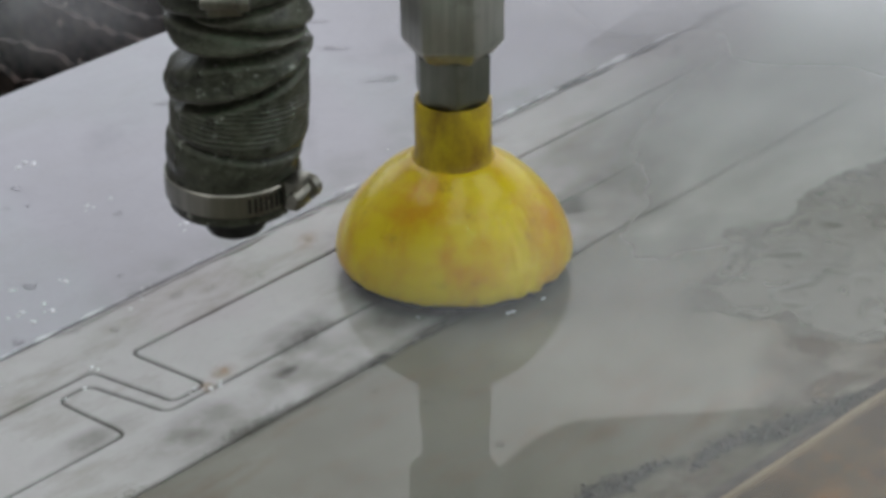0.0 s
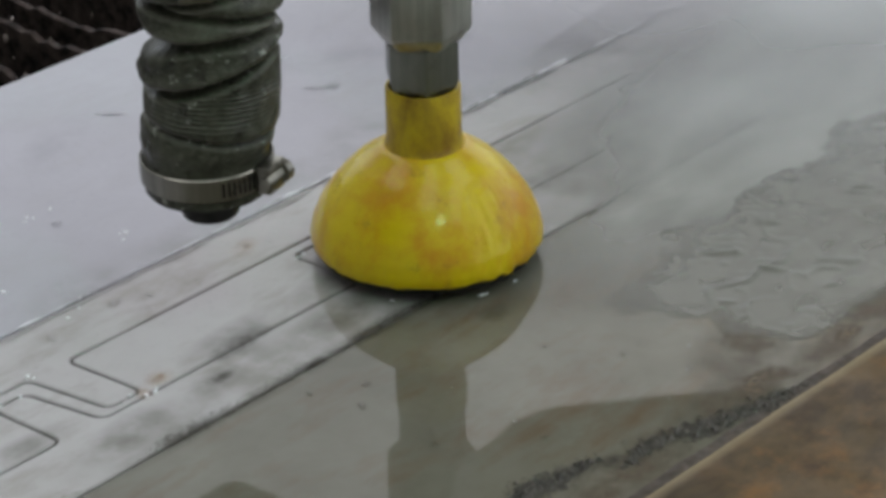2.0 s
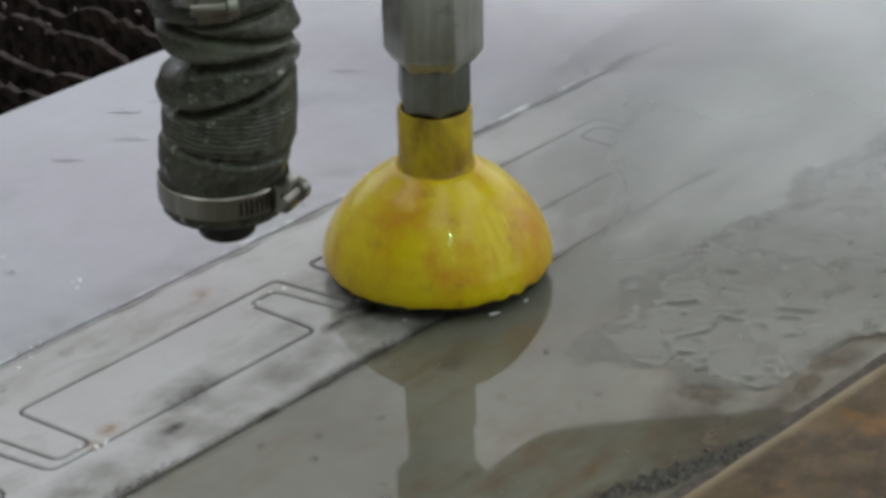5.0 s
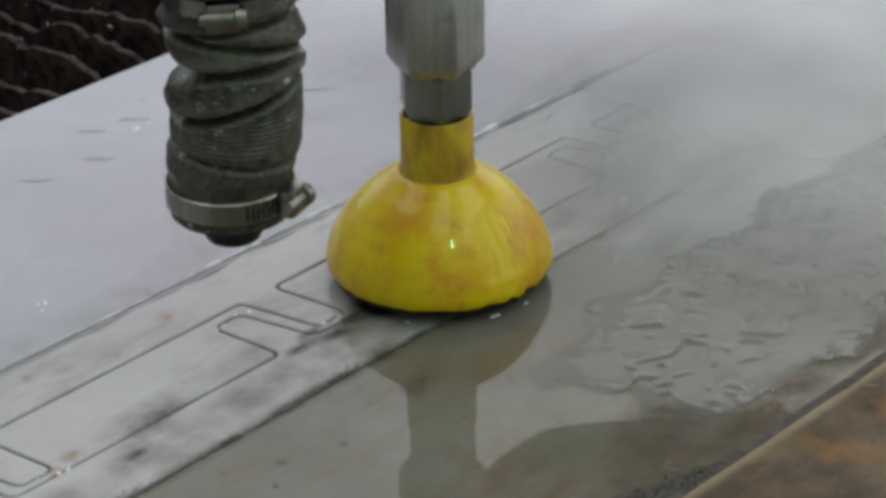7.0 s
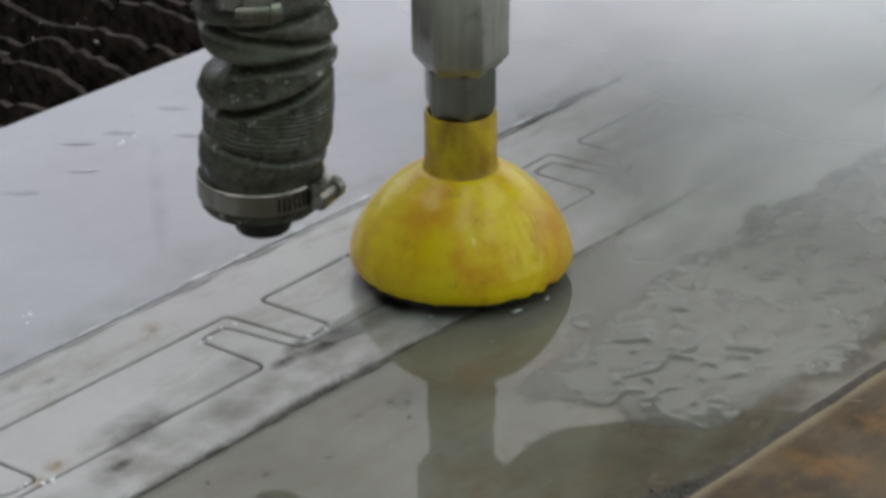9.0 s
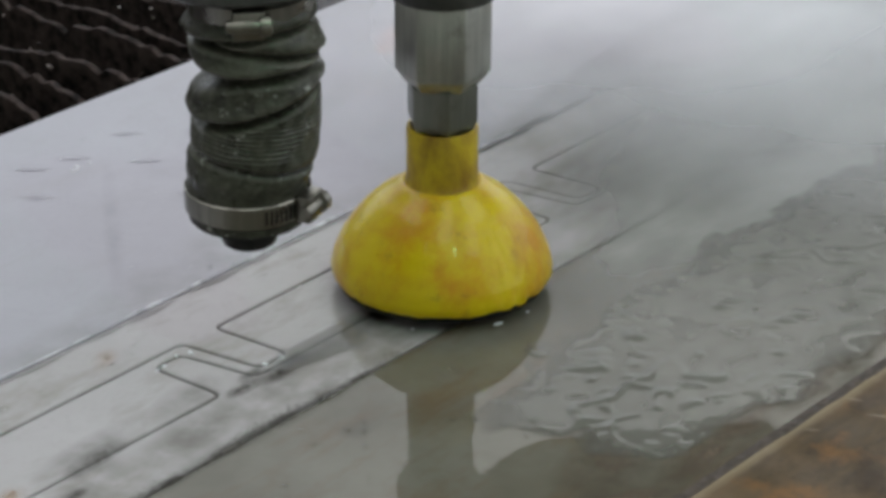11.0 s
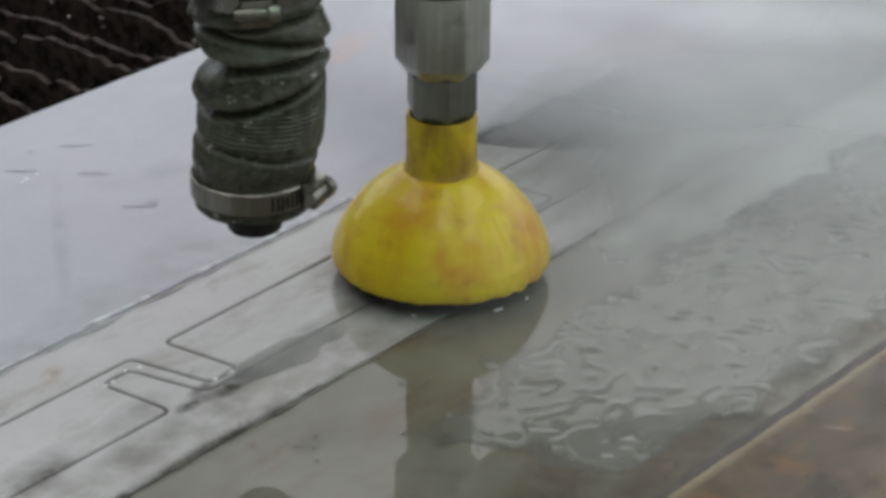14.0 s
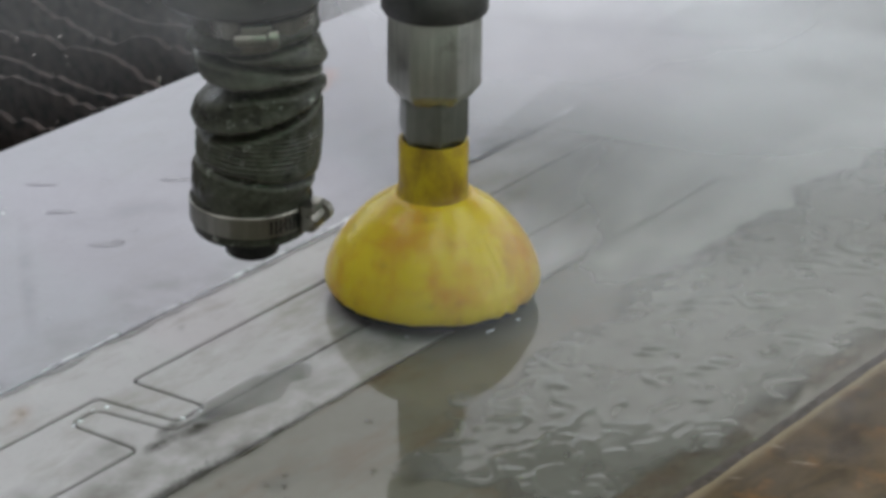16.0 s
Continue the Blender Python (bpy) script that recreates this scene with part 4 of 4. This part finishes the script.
def window(name, m, x0, x1, z0, z1):
    """A steel window with its bars."""
    frame_bm = bmesh.new()
    for a, b, c, d in ((x0, x1, z0, z0 + 0.08), (x0, x1, z1 - 0.08, z1), (x0, x0 + 0.08, z0 + 0.08, z1 - 0.08), (x1 - 0.08, x1, z0 + 0.08, z1 - 0.08)):
        box(frame_bm, a, b, -0.05, 0.05, c, d, 0, m)
    w = thing(name, frame_bm, frame_paint, "tall steel-framed hall window", "window", kind="structure")
    n = 3
    for i in range(1, n):
        x = x0 + (x1 - x0) * i / n
        part("window_bar", box(bmesh.new(), x - 0.04, x + 0.04, -0.045, 0.045, z0 + 0.08, z1 - 0.08, 0, m), frame_paint, w)


wall("wall_north", HALL @ pose(0, 5.12, 0), 12, [(-4.6, 4.8, 0.6, 4.8)])
wall("wall_east", HALL @ pose(5.12, 0, 0, 0, 0, 90), 10, [(-4.2, 4.75, 0.6, 4.8)])
wall("wall_south", HALL @ pose(0, -5.12, 0), 12, [])
wall("wall_west", HALL @ pose(-5.12, 0, 0, 0, 0, 90), 10, [])
window("window_1", HALL @ pose(0, 5.12, 0), -4.6, 4.8, 0.6, 4.8)
window("window_2", HALL @ pose(5.12, 0, 0, 0, 0, 90), -4.2, 4.75, 0.6, 4.8)
# unseen roof, added with long openings above the fill lamps
bm = bmesh.new()
xs = [-5.3, -3.4, -1.8, -0.4, 1.2, 2.6, 4.2, 5.3]
for n, (a, b) in enumerate(zip(xs, xs[1:])):
    if n % 2 == 0:
        box(bm, a, b, -5.3, 5.3, 5.2, 5.3, 0, HALL)
    else:
        box(bm, a, b, -5.3, -3.5, 5.2, 5.3, 0, HALL)
        box(bm, a, b, 4.5, 5.3, 5.2, 5.3, 0, HALL)
thing("ceiling", bm, hall_paint, "unseen hall roof with openings for the added fill lamps", "ceiling", kind="structure")

lamp = empty("high_bay_lamp", "round hall lamp hanging above the machine", "lamp")
bm = bmesh.new()
lathe(bm, [(0.05, 0.30), (0.09, 0.26), (0.20, 0.02), (0.205, 0.0), (0.195, 0.0), (0.08, 0.25)], 48)
part("shade", bm, frame_paint, lamp, "grey metal shade")
bm = bmesh.new()
r = lathe(bm, [(0.078, 0.030), (0.075, 0.018), (0.045, 0.008)], 32)
cap(bm, r[0])
cap(bm, r[-1])
part("bulb", bm, lamp_glow, lamp, "round glowing cold-white diffuser")
bm = bmesh.new()
lathe(bm, [(0.012, 0.28), (0.012, 1.75)], 12)
part("hanger", bm, dark_metal, lamp)
lamp.location = (-1.05, -2.7, 3.45)


# ---- spray ----
def puff_mesh(material):
    bm = bmesh.new()
    rows = []
    for i in range(1, 13):
        r = i / 12
        rows.append([bm.verts.new((r * math.cos(k * math.pi / 24), r * math.sin(k * math.pi / 24), 0.35 * (1 - r * r))) for k in range(48)])
    c = bm.verts.new((0, 0, 0.35))
    for k in range(48):
        bm.faces.new((c, rows[0][k], rows[0][(k + 1) % 48]))
    for p, q in zip(rows, rows[1:]):
        for k in range(48):
            bm.faces.new((p[k], q[k], q[(k + 1) % 48], p[(k + 1) % 48]))
    return mesh_of("spray_puff", bm, material)


puff_me, veil_me, low_me = puff_mesh(spray), puff_mesh(thin_spray), puff_mesh(low_spray)
puffs = []


def puff(x, y, z, sx, sy, sz, turn, me=puff_me):
    ob = new("spray_puff", me)
    tagged(ob, "thin drifting veil of fine water spray", "spray", "spray veils", "stuff")
    ob.scale = (sx, sy, sz)
    puffs.append((ob, x, y, z, turn))


puff(0.33, -0.01, 0.020, 0.34, 0.25, 0.03, 0.3)
puff(0.62, 0.14, 0.060, 0.48, 0.36, 0.06, 1.7)
puff(0.78, 0.16, 0.100, 0.46, 0.34, 0.05, 4.1)
puff(0.28, 0.060, 0.045, 0.26, 0.20, 0.03, 2.9)
puff(0.23, -0.07, 0.030, 0.23, 0.17, 0.03, 0.9, low_me)


veils = []


def veil(me, sx, sy, way):
    """A veil of spray that drifts along a way of (seconds, x, y, z)."""
    ob = new("spray_puff", me)
    tagged(ob, "thin drifting veil of fine water spray", "spray", "spray veils", "stuff")
    ob.scale = (sx, sy, 0.02)
    way = ([(0, *way[0][1:])] if way[0][0] > 0 else []) + list(way) + ([(16, *way[-1][1:])] if way[-1][0] < 16 else [])
    veils.append((ob, way))


veil(low_me, 0.135, 0.150, [(0, -0.212, -0.345, 0.15), (0.4, -0.183, -0.323, 0.15), (0.8, -0.135, -0.285, 0.15), (1.2, -0.072, -0.256, 0.15), (1.7, 0.058, -0.224, 0.15), (2.3, 0.515, -0.087, 0.15)])
veil(low_me, 0.060, 0.070, [(0, -0.093, 0.115, 0.1), (0.3, -0.093, 0.134, 0.1), (0.7, -0.057, 0.247, 0.1), (1.2, 0.030, 0.555, 0.1)])
veil(veil_me, 0.20, 0.20, [(13.1, 0.076, -0.590, 0.2), (13.9, -0.020, -0.460, 0.2), (14.45, -0.077, -0.366, 0.2), (14.9, -0.109, -0.299, 0.2), (15.4, -0.102, -0.237, 0.2), (15.7, -0.063, -0.123, 0.2), (16, -0.010, 0.039, 0.2)])
veil(veil_me, 0.15, 0.15, [(14.2, 0.310, -0.468, 0.06), (14.9, 0.231, -0.297, 0.06), (15.5, 0.191, -0.213, 0.06), (16, 0.154, -0.206, 0.06)])


def motions():
    rows = [
        (0, pose(-0.0023, -0.0475, 0)),
        (0.5, pose(0.0035, -0.0480, 0)),
        (1, pose(0.0093, -0.0486, 0)),
        (1.5, pose(0.0148, -0.0483, 0)),
        (2, pose(0.0205, -0.0479, 0)),
        (2.5, pose(0.0263, -0.0484, 0)),
        (3, pose(0.0321, -0.0487, 0)),
        (3.5, pose(0.0378, -0.0485, 0)),
        (4, pose(0.0435, -0.0484, 0)),
        (4.5, pose(0.0493, -0.0481, 0)),
        (4.7, pose(0.0517, -0.0483, 0)),
        (6.8, pose(0.0775, -0.0477, 0)),
        (7, pose(0.0800, -0.0481, 0)),
        (7.5, pose(0.0864, -0.0477, 0)),
        (8, pose(0.0928, -0.0480, 0)),
        (8.5, pose(0.0989, -0.0482, 0)),
        (8.7, pose(0.1010, -0.0488, 0)),
        (10.8, pose(0.1204, -0.0478, 0)),
        (11, pose(0.1223, -0.0481, 0)),
        (11.5, pose(0.1276, -0.0480, 0)),
        (12, pose(0.1332, -0.0483, 0)),
        (12.5, pose(0.1389, -0.0486, 0)),
        (13, pose(0.1445, -0.0485, 0)),
        (13.5, pose(0.1500, -0.0479, 0)),
        (14, pose(0.1558, -0.0483, 0)),
        (14.5, pose(0.1615, -0.0484, 0)),
        (15, pose(0.1668, -0.0484, 0)),
        (15.5, pose(0.1715, -0.0489, 0)),
        (16, pose(0.1756, -0.0475, 0))
    ]
    walk(head, rows)
    walk(hose_thing, [(t, m @ pose(HX, HY, 0)) for t, m in rows])
    walk(film, [(t, m @ pose(0.43, -0.072, 0.00028)) for t, m in rows])
    for ob, way in veils:
        walk(ob, [(t, pose(x, y, z, 0, 0, 2 * t)) for t, x, y, z in way])
    for ob, x, y, z, turn in puffs:
        walk(ob, [(t, pose(x + 0.0115 * t + 0.05 * max(0.0, 1 - t / 12) + 0.02 * math.sin(t * 0.7 + turn), y + 0.025 * math.sin(t * 0.5 + 2 * turn), z, 0, 0, 40 * turn + 6 * t)) for t in range(0, 17, 2)])


motions()
